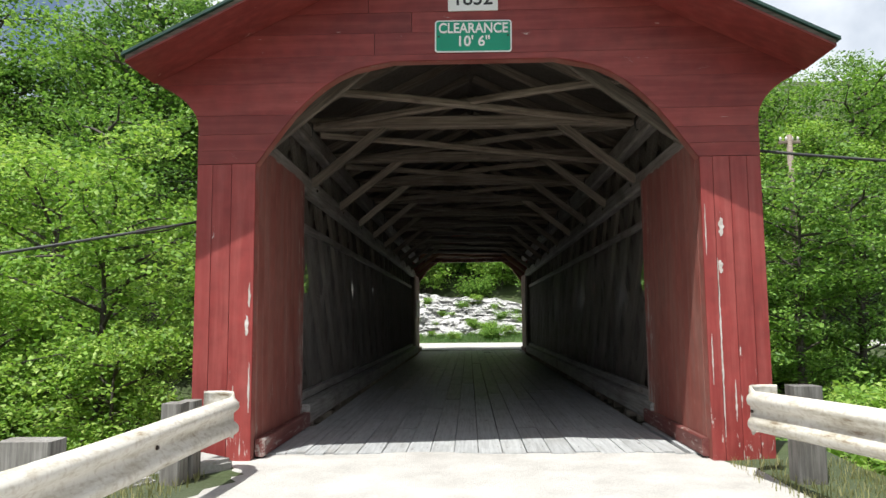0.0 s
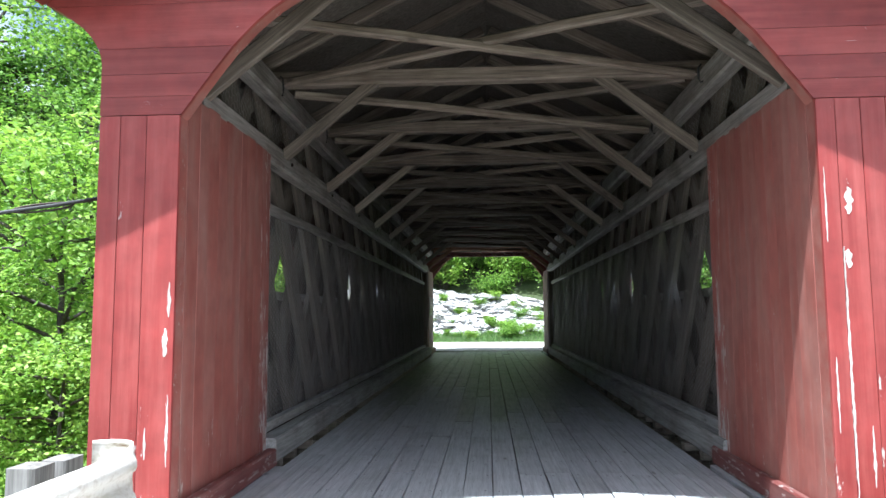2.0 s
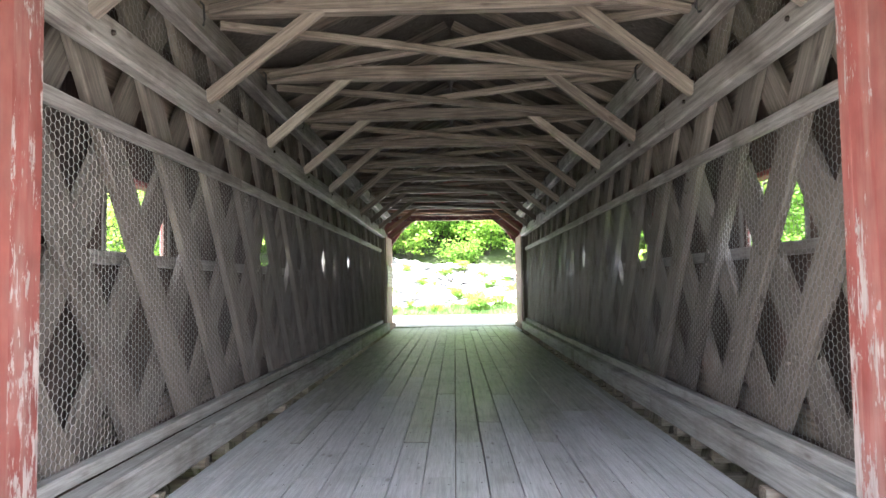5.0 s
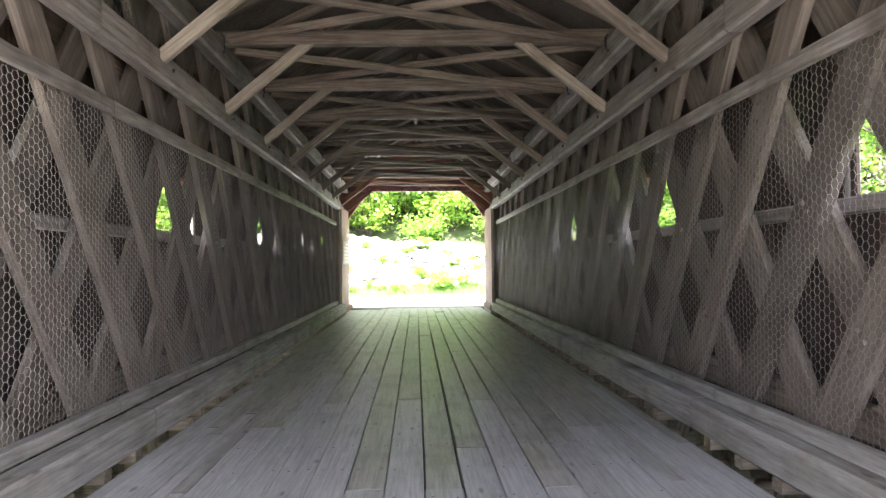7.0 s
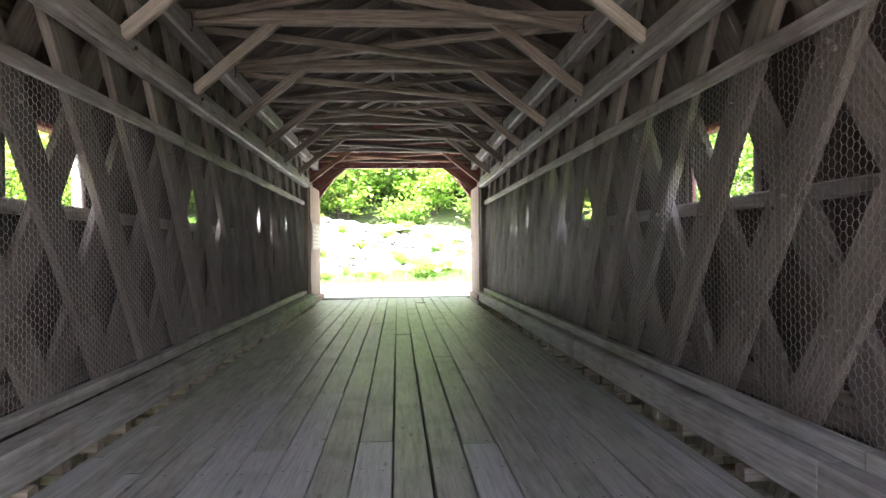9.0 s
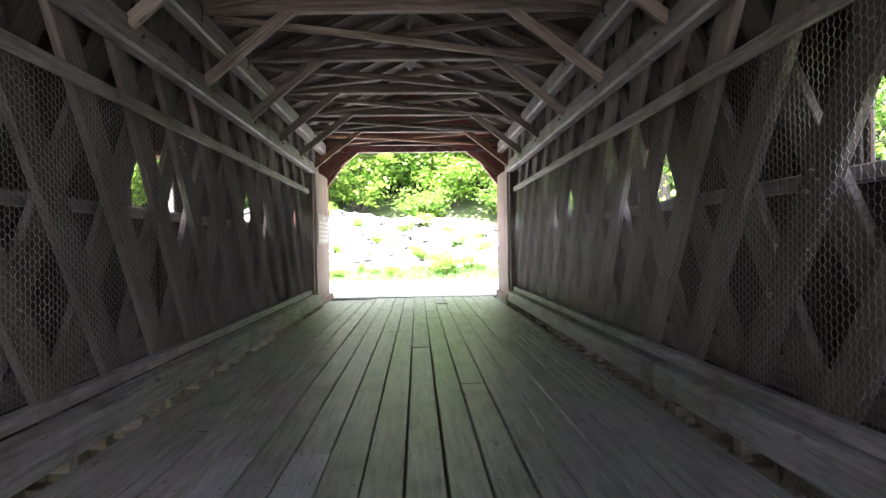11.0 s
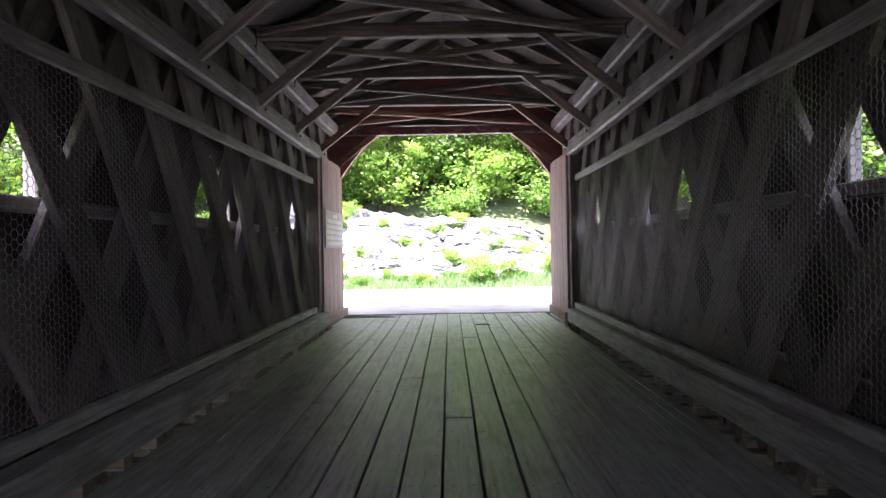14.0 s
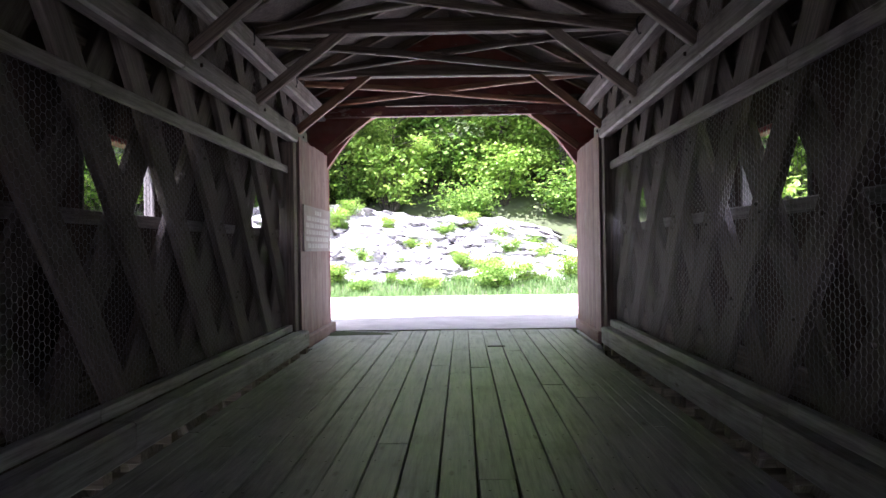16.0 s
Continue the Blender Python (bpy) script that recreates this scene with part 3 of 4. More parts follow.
def portal(name, y, out, label):
    """The boarded gable end. out: -1 faces the near road, 1 the far road."""
    wall = thing(name, label, "portal wall", kind="structure")
    rng = random.Random(21)
    ya, yb = y, y - out * 0.03
    # upright boards on the posts
    for s in (-1, 1):
        edges = [2.27, 2.52, 2.72, 2.88] if s < 0 else [2.27, 2.40, 2.57, 2.74, 2.88]
        for a, b in zip(edges, edges[1:]):
            timber("board", (s * (a + b) / 2, (ya + yb) / 2 + rng.uniform(-0.003, 0.003), -0.25), (s * (a + b) / 2, (ya + yb) / 2, 2.985), b - a - 0.004, 0.03, RED_POST, wall, (0, 1, 0), chamfer=0.003)
    # level boards above
    levels = [2.99, 3.13, 3.3, 3.5, 3.84, 4.12, 4.36, 4.58, 4.82, 5.06, 5.3, 5.55]
    for i, (a, b) in enumerate(zip(levels, levels[1:])):
        a2, b2 = a + 0.0015, b - 0.0015
        dy = rng.uniform(-0.0025, 0.0025)
        if b2 <= 4.055:
            for s in (-1, 1):
                fo = (lambda z: -outer_half(z)) if s < 0 else inner_half
                fi = (lambda z: -inner_half(z)) if s < 0 else outer_half
                slab("board", fo, fi, span(a2, b2, 8), ya + dy, yb + dy, RED_SHADED, wall)
        elif a2 < 4.055:
            for s in (-1, 1):
                fo = (lambda z: -outer_half(z)) if s < 0 else inner_half
                fi = (lambda z: -inner_half(z)) if s < 0 else outer_half
                slab("board", fo, fi, span(a2, 4.054, 9), ya + dy, yb + dy, RED_SHADED, wall)
            slab("board", lambda z: -outer_half(z), outer_half, span(4.055, b2, 4), ya + dy, yb + dy, RED_SHADED, wall)
        else:
            cut = rng.uniform(-1.2, 1.2)
            slab("board", lambda z: -outer_half(z), lambda z: cut - 0.003, span(a2, b2, 4), ya + dy, yb + dy, RED_SHADED, wall)
            slab("board", lambda z: cut + 0.003, outer_half, span(a2, b2, 4), ya + dy, yb + dy, RED_SHADED, wall)
    # the framing behind the boards
    yc, yd = y - out * 0.034, y - out * 0.15
    for s in (-1, 1):
        fo = (lambda z: -outer_half(z) + 0.02) if s < 0 else (lambda z: inner_half(z) + 0.004)
        fi = (lambda z: -inner_half(z) - 0.004) if s < 0 else (lambda z: outer_half(z) - 0.02)
        slab("arch_frame", fo, fi, span(-0.25, 2.98, 2) + span(3.0, 4.054, 14), yc, yd, RED_WORN, wall)
    slab("gable_frame", lambda z: -max(0.02, outer_half(z) - 0.02), lambda z: max(0.02, outer_half(z) - 0.02), span(4.06, 5.5, 8), yc, yd, RED_WORN, wall)
    return wall


def cove(y0, y1, s, parent):
    zs = span(3.36, 3.868, 10)
    verts = [(s * (outer_half(z) + d), y, z) for d in (-0.02, 0.0) for y in (y0, y1) for z in zs]
    n = len(zs)
    faces = []
    for i in range(n - 1):
        faces += [(i, i + 1, n + i + 1, n + i), (2 * n + i, 3 * n + i, 3 * n + i + 1, 2 * n + i + 1), (i, 2 * n + i, 2 * n + i + 1, i + 1)]
    put("cove", mesh_of("cove", verts, faces, RED_SHADED), parent)


south = portal("wall_south", FRONT, -1, "red painted board portal with an arched opening")
BARE = wood("bare_pale_wood", (0.45, 0.40, 0.36), (0.62, 0.57, 0.53), (0.74, 0.70, 0.66), 0.85, 12.0, vary=0.1)


def bare_patch(x, z0, z1, width, seed):
    """A ragged strip where the paint has come off the boards."""
    rp = random.Random(seed)
    n = max(8, int((z1 - z0) / 0.03))
    verts = []
    for i in range(n + 1):
        t = i / n
        w = width * (0.25 + 0.75 * math.sin(math.pi * t)) * rp.uniform(0.45, 1.15)
        mid = x + rp.uniform(-0.15, 0.15) * width
        z = z0 + (z1 - z0) * t
        verts += [(mid - w / 2, FRONT - 0.0045, z), (mid + w / 2, FRONT - 0.0045, z), (mid - w / 2, FRONT + 0.004, z), (mid + w / 2, FRONT + 0.004, z)]
    faces = []
    for i in range(n):
        a = 4 * i
        faces += [(a, a + 1, a + 5, a + 4), (a, a + 4, a + 6, a + 2), (a + 1, a + 3, a + 7, a + 5)]
    put("bare_patch", mesh_of("bare_patch", verts, faces, BARE), south, "pale bare wood where paint has peeled")


for x, z0, z1, w in ((2.405, 0.2, 1.95, 0.018), (2.455, 2.17, 2.36, 0.055), (2.43, 1.80, 1.93, 0.05), (2.30, 1.98, 2.5, 0.012), (2.31, 0.7, 1.2, 0.014),
                     (2.52, 0.35, 0.75, 0.02), (-2.33, 1.22, 1.42, 0.05), (-2.30, 0.45, 0.95, 0.02), (-2.46, 0.5, 0.72, 0.02), (-2.31, 1.5, 1.75, 0.03)):
    bare_patch(x, z0, z1, w, int(100 * (x + z0)))
portal("wall_north", BACK, 1, "red painted board portal with an arched opening")

# wing walls inside each portal
for s in (-1, 1):
    for y0, y1, mat, name in ((FRONT + 0.16, 9.95 if s > 0 else 9.72, RED_WORN, "wing_wall"), (29.3 if s < 0 else 29.5, BACK - 0.16, PINK, "wing_wall")):
        wing = thing(name, "worn red board wing wall inside the portal" if y0 < 20 else "faded pinkish board wing wall inside the portal", "wing wall", "wing walls", "structure")
        rng = random.Random(int(y0) + s)
        y = y0
        while y < y1 - 0.03:
            w = min(rng.choice((0.14, 0.18, 0.22)), y1 - y)
            xx = s * (2.285 + rng.uniform(0, 0.0025))
            timber("board", (xx, y + w / 2, 0.0), (xx, y + w / 2, 3.2 + rng.uniform(-0.015, 0.015)), w + 0.001, 0.03, RED_PEEL if y0 < 20 and y > y1 - 0.4 else mat, wing, (s, 0, 0), chamfer=0.0015)
            y += w
        timber("backing", (s * 2.34, y0, 1.6), (s * 2.34, y1, 1.6), 0.06, 3.1, TIMBER, wing)
        timber("baseboard", (s * (2.24 if s > 0 else 2.21), y0 - 0.05, 0.09), (s * (2.24 if s > 0 else 2.21), y1 + 0.02, 0.09), 0.07 if s > 0 else 0.1, 0.18, RED_DARK if y0 < 20 else PINK, wing, chamfer=0.015)
    post = timber("end_post", (s * 2.42, (29.18 if s < 0 else 29.38), -0.2), (s * 2.42, (29.18 if s < 0 else 29.38), 3.1), 0.2, 0.22, TIMBER, None, (s, 0, 0))
    tagged(post, "dark square timber post at the truss end", "post", "end posts")

# ---- roof ----
roof = thing("roof", "gabled bridge roof with green metal edge", "roof", kind="structure")
for s in (-1, 1):
    z_of = lambda ax: EAVE_Z + (EAVE_X - ax) * PITCH
    for y0, y1, reach in ((6.9, 7.72, EAVE_X), (7.72, 31.48, 3.06), (31.48, 32.3, EAVE_X)):
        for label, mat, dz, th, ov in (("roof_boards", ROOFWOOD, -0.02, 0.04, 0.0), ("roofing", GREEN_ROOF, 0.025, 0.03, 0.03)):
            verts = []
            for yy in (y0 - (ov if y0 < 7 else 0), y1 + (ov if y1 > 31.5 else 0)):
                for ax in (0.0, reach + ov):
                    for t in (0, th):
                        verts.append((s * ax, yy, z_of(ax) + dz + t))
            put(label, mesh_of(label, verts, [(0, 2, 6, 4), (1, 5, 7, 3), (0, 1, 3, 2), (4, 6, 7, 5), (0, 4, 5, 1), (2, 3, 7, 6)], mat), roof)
    # painted soffit under the near and far overhang
    for a, b in ((6.9, FRONT - 0.01), (BACK + 0.01, 32.3)):
        verts = [(s * ax, yy, z_of(ax) - 0.024 - t) for yy in (a, b) for ax in (0.0, EAVE_X) for t in (0, 0.02)]
        put("soffit", mesh_of("soffit", verts, [(0, 2, 6, 4), (1, 5, 7, 3), (0, 1, 3, 2), (4, 6, 7, 5), (0, 4, 5, 1), (2, 3, 7, 6)], RED_SHADED), roof)
    cove(FRONT + 0.034, 7.72, s, roof)
    cove(31.48, BACK - 0.034, s, roof)
    timber("eave_board", (s * 3.05, 7.73, z_of(3.05) - 0.07), (s * 3.05, 31.47, z_of(3.05) - 0.07), 0.03, 0.1, RED_SHADED, roof)

RUST = wood("reddish_timber", (0.20, 0.09, 0.05), (0.38, 0.19, 0.11), (0.52, 0.28, 0.17), 0.6, vary=0.2)
frame_root = thing("roof_frame", "dark weathered timber roof frame of ties, braces and rafters", "roof frame", kind="structure")
BAY = 2.12
rng = random.Random(8)
TIES = [8.10 + BAY * k for k in range(0, 12)]
for k, y in enumerate(TIES):
    if k:
        timber("tie_beam", (-2.55, y, 4.15 + rng.uniform(-0.02, 0.02)), (2.55, y, 4.15 + rng.uniform(-0.02, 0.02)), 0.16, 0.17, TIMBER, frame_root, chamfer=0.02, wane=0.012)
    for s in (-1, 1):
        dy = rng.uniform(-0.04, 0.04)
        timber("knee_brace", (s * 2.29, y + (0.03 if k else -0.05) + dy, 3.29), (s * (1.08 + rng.uniform(-0.06, 0.06)), y - 0.04, 4.24), 0.125, 0.075, RUST if k > 9 else TIMBER if rng.random() < 0.8 else PALE, frame_root, (0, 1, 0), chamfer=0.01, wane=0.006)
    if k < len(TIES) - 1:
        for s in (-1, 1):
            timber("cross_brace", (s * 2.2, y + 0.12, 4.07 + 0.035 * s), (-s * 2.2, y + BAY - 0.12, 4.07 + 0.035 * s + rng.uniform(-0.03, 0.03)), 0.09, 0.09, RUST if k > 9 else TIMBER, frame_root, chamfer=0.02, wane=0.03)
timber("lintel", (-2.4, BACK - 0.3, 3.955), (2.4, BACK - 0.3, 3.955), 0.14, 0.17, RED_DARK, frame_root, chamfer=0.012, wane=0.006)
for x in (-1.3, -0.35, 0.3, 1.1):
    timber("cleat", (x - 0.07, BACK - 0.385, 3.93), (x + 0.07, BACK - 0.385, 3.93), 0.03, 0.06, RUST, frame_root)
hook = tube_mesh([(0, 0, 0.16), (0.03, 0, 0.12), (0.035, 0.01, 0.0), (0.02, 0.03, -0.05), (0.0, 0.06, -0.05)], [0.011] * 5, 6, BLACK, "hook")
for y in TIES[1:]:
    for s in (-1, 1):
        put("iron_hook", hook, frame_root, "black iron hook over the chord", pose(s * 2.275, y - 0.2, 3.98, 0, 0, 180 if s > 0 else 0))
        put("bolt_head", CACHE.setdefault("chordbolt", tube_mesh([(0, 0, 0), (0.02, 0, 0)], [0.022, 0.018], 8, STEEL, "bolt_head")), frame_root, "", pose(s * 2.28, y + 0.3, 3.25, 0, 0, 180 if s > 0 else 0))
y = 7.9
while y < 31.5:
    for s in (-1, 1):
        timber("rafter", (s * 2.95, y, EAVE_Z + (EAVE_X - 2.95) * PITCH - 0.1), (s * 0.05, y, RIDGE - 0.025 - 0.1), 0.08, 0.13, TIMBER, frame_root)
    y += 1.055

# ---- signs ----


def letters(text, size, mat, parent, place, name="lettering", turn=(90, 0, 0)):
    cu = bpy.data.curves.new(name, "FONT")
    cu.body, cu.size, cu.align_x, cu.align_y, cu.extrude = text, size, "CENTER", "CENTER", 0.0015
    cu.offset = 0.003
    cu.materials.append(mat)
    return put(name, cu, parent, "", pose(*place, *turn))


def plate(name, w, h, mat, parent, m, th=0.006, corner=0.03):
    bm = bmesh.new()
    ring = []
    for cx, cz, a0 in ((w / 2 - corner, h / 2 - corner, 0), (-w / 2 + corner, h / 2 - corner, 90), (-w / 2 + corner, -h / 2 + corner, 180), (w / 2 - corner, -h / 2 + corner, 270)):
        for a in (0, 30, 60, 90):
            ring.append(bm.verts.new((cx + corner * math.cos(radians(a0 + a)), 0, cz + corner * math.sin(radians(a0 + a)))))
    f = bm.faces.new(ring)
    got = bmesh.ops.extrude_face_region(bm, geom=[f])
    bmesh.ops.translate(bm, vec=(0, th, 0), verts=[v for v in got["geom"] if isinstance(v, bmesh.types.BMVert)])
    bmesh.ops.recalc_face_normals(bm, faces=bm.faces)
    ob = part(name, bm, mat, parent)
    ob.matrix_basis = m
    return ob


clear = thing("clearance_sign", "green metal clearance sign with white letters", "sign")
plate("border", 0.80, 0.345, WHITE, clear, pose(0.0, FRONT - 0.012, 4.30, 0, 0.6, 0), 0.006)
plate("panel", 0.772, 0.317, SIGN_GREEN, clear, pose(0.0, FRONT - 0.016, 4.30, 0, 0.6, 0), 0.005, 0.025)
letters("CLEARANCE", 0.15, WHITE, clear, (0.0, FRONT - 0.019, 4.38), turn=(90, 0.6, 0)).scale = (0.86, 1, 1)
letters("10' 6\"", 0.152, WHITE, clear, (0.0, FRONT - 0.019, 4.24), turn=(90, 0.6, 0))
for dx in (-0.36, 0.36):
    put("bolt", CACHE.setdefault("bolt", tube_mesh([(0, 0, 0), (0, -0.008, 0)], [0.01, 0.008], 8, STEEL, "bolt")), clear, "", Matrix.Translation((dx, FRONT - 0.016, 4.30)))
year = thing("year_sign", "white board with a black date on the portal", "sign")
plate("board", 0.52, 0.26, WHITE, year, pose(0.0, FRONT - 0.02, 4.705), 0.018, 0.006)
letters("1852", 0.21, BLACK, year, (0.0, FRONT - 0.022, 4.70))
notice = thing("notice_board", "faded pink notice board with white lines on the wing wall", "sign")
plate("board", 2.1, 0.72, NOTICE, notice, pose(-2.262, 30.47, 1.83, 0, 0, -90), 0.02, 0.004)
for k in range(6):
    w = (0.5, 1.7, 1.85, 1.8, 1.85, 1.6)[k]
    at = 30.47 - w / 2
    while at < 30.47 + w / 2 - 0.05:
        bar = min((0.16, 0.24, 0.11, 0.3)[int(at * 37) % 4], 30.47 + w / 2 - at)
        plate("text_bar", bar, 0.07, FADED_WHITE, notice, pose(-2.243, at + bar / 2, 2.1 - 0.108 * k, 0, 0, -90), 0.003, 0.004)
        at += bar + 0.05

# ---- guard rails ----
PROFILE = [(0.0, 0.155), (-0.035, 0.135), (-0.075, 0.115), (-0.08, 0.085), (-0.07, 0.06), (-0.015, 0.02), (-0.01, 0.0), (-0.015, -0.02),
           (-0.07, -0.06), (-0.08, -0.085), (-0.075, -0.115), (-0.035, -0.135), (0.0, -0.155)]


def guard_rail(s, path, posts):
    rail = thing("guard_rail", "dented cream-painted steel guard rail on grey wooden posts", "guard rail", "guard rails")
    pts = [Vector((x, y, 0)) for x, y in path]
    lift = 0.49 if s < 0 else 0.55
    verts, faces = [], []
    n = len(PROFILE)
    for i, p in enumerate(pts):
        q = (pts[min(i + 1, len(pts) - 1)] - pts[max(i - 1, 0)]).normalized()
        out = Vector((q.y, -q.x, 0)) * (1 if s < 0 else -1)
        z = lift + 0.012 * math.sin(p.y * 1.3 + s)
        tall, flat = (1.36, 0.12) if i > len(pts) - 9 else (1.12, 1.0)
        for d, h in PROFILE:
            verts.append(tuple(p - out * d * flat + Vector((0, 0, z + h * tall))))
        for d, h in PROFILE:
            verts.append(tuple(p - out * (d * flat + 0.006) + Vector((0, 0, z + h * tall))))
    m = 2 * n
    for i in range(len(pts) - 1):
        for k in range(n - 1):
            a, b = i * m + k, (i + 1) * m + k
            faces += [(a, a + 1, b + 1, b), (a + n, b + n, b + n + 1, a + n + 1)]
        for k in (0, n - 1):
            a, b = i * m + k, (i + 1) * m + k
            faces.append((a, b, b + n, a + n))
    for i in (0, len(pts) - 1):
        for k in range(n - 1):
            a = i * m + k
            faces.append((a, a + n, a + n + 1, a + 1))
    beam = put("rail", mesh_of("rail", verts, faces, RAIL_PAINT, True), rail)
    stud = CACHE.setdefault("stud", tube_mesh([(0, 0, 0), (0.014, 0, 0)], [0.018, 0.014], 8, STEEL, "bolt"))
    for p in pts[1:-8:3]:
        put("bolt", stud, beam, "rusty bolt head", Matrix.Translation((p.x - s * 0.015 + (0.0 if s < 0 else -0.02), p.y, lift + 0.012 * math.sin(p.y * 1.3 + s))))
    for x, y, w, top in posts:
        timber("post", (x, y, -1.2), (x, y, top), w, 0.2, POSTWOOD, rail, (0, 1, 0), chamfer=0.012)
    return rail


def curl(pts, centre, radius, a0, a1, n=8):
    return pts + [(centre[0] + radius * math.cos(radians(a0 + (a1 - a0) * i / n)), centre[1] + radius * math.sin(radians(a0 + (a1 - a0) * i / n))) for i in range(1, n + 1)]


left_path = [(-2.56 + 0.028 * (y + 4), y) for y in span(-4, 6.9, 16)]
left_path = curl(left_path, (-2.255 - 0.2, 6.95), 0.2, 0, 130)
guard_rail(-1, left_path, [(-2.62, 6.55, 0.17, 0.67), (-2.6, 6.82, 0.15, 0.66), (-2.9, 5.0, 0.36, 0.62), (-2.8, 2.6, 0.2, 0.55), (-2.85, 0.4, 0.2, 0.55)])
right_path = [(2.40 + 0.235 * (6.8 - y), y) for y in span(-2, 6.8, 14)]
right_path = curl(right_path, (2.40 + 0.195, 6.85), 0.2, 193, 60)
guard_rail(1, right_path, [(2.80, 6.75, 0.24, 0.77), (3.35, 4.4, 0.2, 0.6), (3.9, 2.2, 0.2, 0.6)])

# ---- rock ledge beyond the far road ----


def ledge():
    xs, ts = np.linspace(-13, 9, 280), np.linspace(0, 1, 60)
    rows = []
    for t in ts:
        for x in xs:
            top = 3.15 - 1.6 * (1 - float(smooth01(x, -13, -8))) - 0.17 * max(0.0, x + 3) - 1.2 * float(smooth01(x, 3.5, 8)) + 0.22 * math.sin(x * 0.7)
            z = 0.15 + t * top
            step = 0.8 * t + 0.25 * math.floor(t * 6 + 0.8 * noise.noise((x * 0.35, 1.0, t * 2))) / 6
            y = 44.0 + 3.2 * step + 0.18 * noise.cell(Vector((x * 0.9 + 0.6 * t * 6, t * 9, 2.0))) + 0.2 * noise.cell(Vector((x * 2.3 - t * 4, t * 17, 5.0))) + 0.6 * noise.noise((x * 0.4, t * 2.2, 0)) + 0.3 * noise.noise((x * 1.3, t * 5, 3)) + 0.2 * noise.noise((x * 3.7, t * 11, 7)) + 0.13 * noise.noise((x * 8.3, t * 24, 9)) + 0.16 * abs(noise.noise((x * 2.1 + t * 5, t * 9 - x, 4)))
            rows.append((float(x), y, z + 0.12 * noise.noise((x * 2.0, t * 6, 11))))
    k = len(xs)
    faces = [(j * k + i, j * k + i + 1, (j + 1) * k + i + 1, (j + 1) * k + i) for j in range(len(ts) - 1) for i in range(k - 1)]
    ob = put("rock_ledge", mesh_of("rock_ledge", rows, faces, ROCK))
    return tagged(ob, "sunlit pale grey broken rock ledge above the road", "rock")


ledge()


def boulder(x, y, z, r, seed):
    bm = bmesh.new()
    bmesh.ops.create_icosphere(bm, subdivisions=3, radius=r)
    for v in bm.verts:
        v.co *= 1 + 0.35 * noise.noise(v.co / r * 1.1 + Vector((seed, 0, 0))) + 0.1 * noise.noise(v.co / r * 3)
        v.co.z *= 0.65
    ob = part("boulder", bm, ROCK, None)
    ob.location = (x, y, z)
    return tagged(ob, "pale grey river boulder at the water's edge", "boulder", "boulders")


rng = random.Random(4)
for k in range(26):
    s = rng.choice((-1, 1))
    x, y = s * rng.uniform(3.4, 9), rng.choice((rng.uniform(4.5, 9), rng.uniform(25, 29)))
    z = float(ground_height(np.array(x), np.array(y)))
    boulder(x, y, max(z, -2.6) + 0.05, rng.uniform(0.2, 0.55), k * 1.7)

# ---- trees and shrubs ----


def leaf_cloud(rng, centres, per, spread, size, flat=0.7):
    """Folded leaves, two triangles each, scattered about the given points."""
    c = np.repeat(np.array(centres), per, axis=0)
    n = len(c)
    off = rng.normal(size=(n, 3)) * spread
    off[:, 2] *= flat * 0.6
    off[:, 2] -= 0.12 * np.linalg.norm(off[:, :2], axis=1)
    p = c + off
    d = rng.normal(size=(n, 3))
    d[:, 2] = d[:, 2] * 0.45 - 0.25
    d /= np.linalg.norm(d, axis=1)[:, None]
    u = np.cross(d, rng.normal(size=(n, 3)) * 0.4 + np.array([0, 0, 1.0]))
    u /= np.linalg.norm(u, axis=1)[:, None] + 1e-9
    nrm = np.cross(d, u)
    ln = size * rng.uniform(0.6, 1.3, size=(n, 1))
    a, b = p, p + d * ln
    mid = p + d * ln * 0.45
    l = mid + u * ln * 0.34 + nrm * ln * 0.10
    r = mid - u * ln * 0.34 + nrm * ln * 0.10
    verts = np.stack([a, l, b, r], 1).reshape(-1, 3)
    faces = np.arange(4 * n).reshape(-1, 4)
    return verts, np.concatenate([faces[:, [0, 1, 2]], faces[:, [0, 2, 3]]])


def raw_mesh(name, verts, tris, mat):
    me = bpy.data.meshes.new(name)
    me.vertices.add(len(verts))
    me.vertices.foreach_set("co", np.asarray(verts, dtype=np.float32).ravel())
    me.loops.add(len(tris) * 3)
    me.loops.foreach_set("vertex_index", np.asarray(tris, dtype=np.int32).ravel())
    me.polygons.add(len(tris))
    me.polygons.foreach_set("loop_start", np.arange(len(tris), dtype=np.int32) * 3)
    me.materials.append(mat)
    me.update(calc_edges=True)
    return me


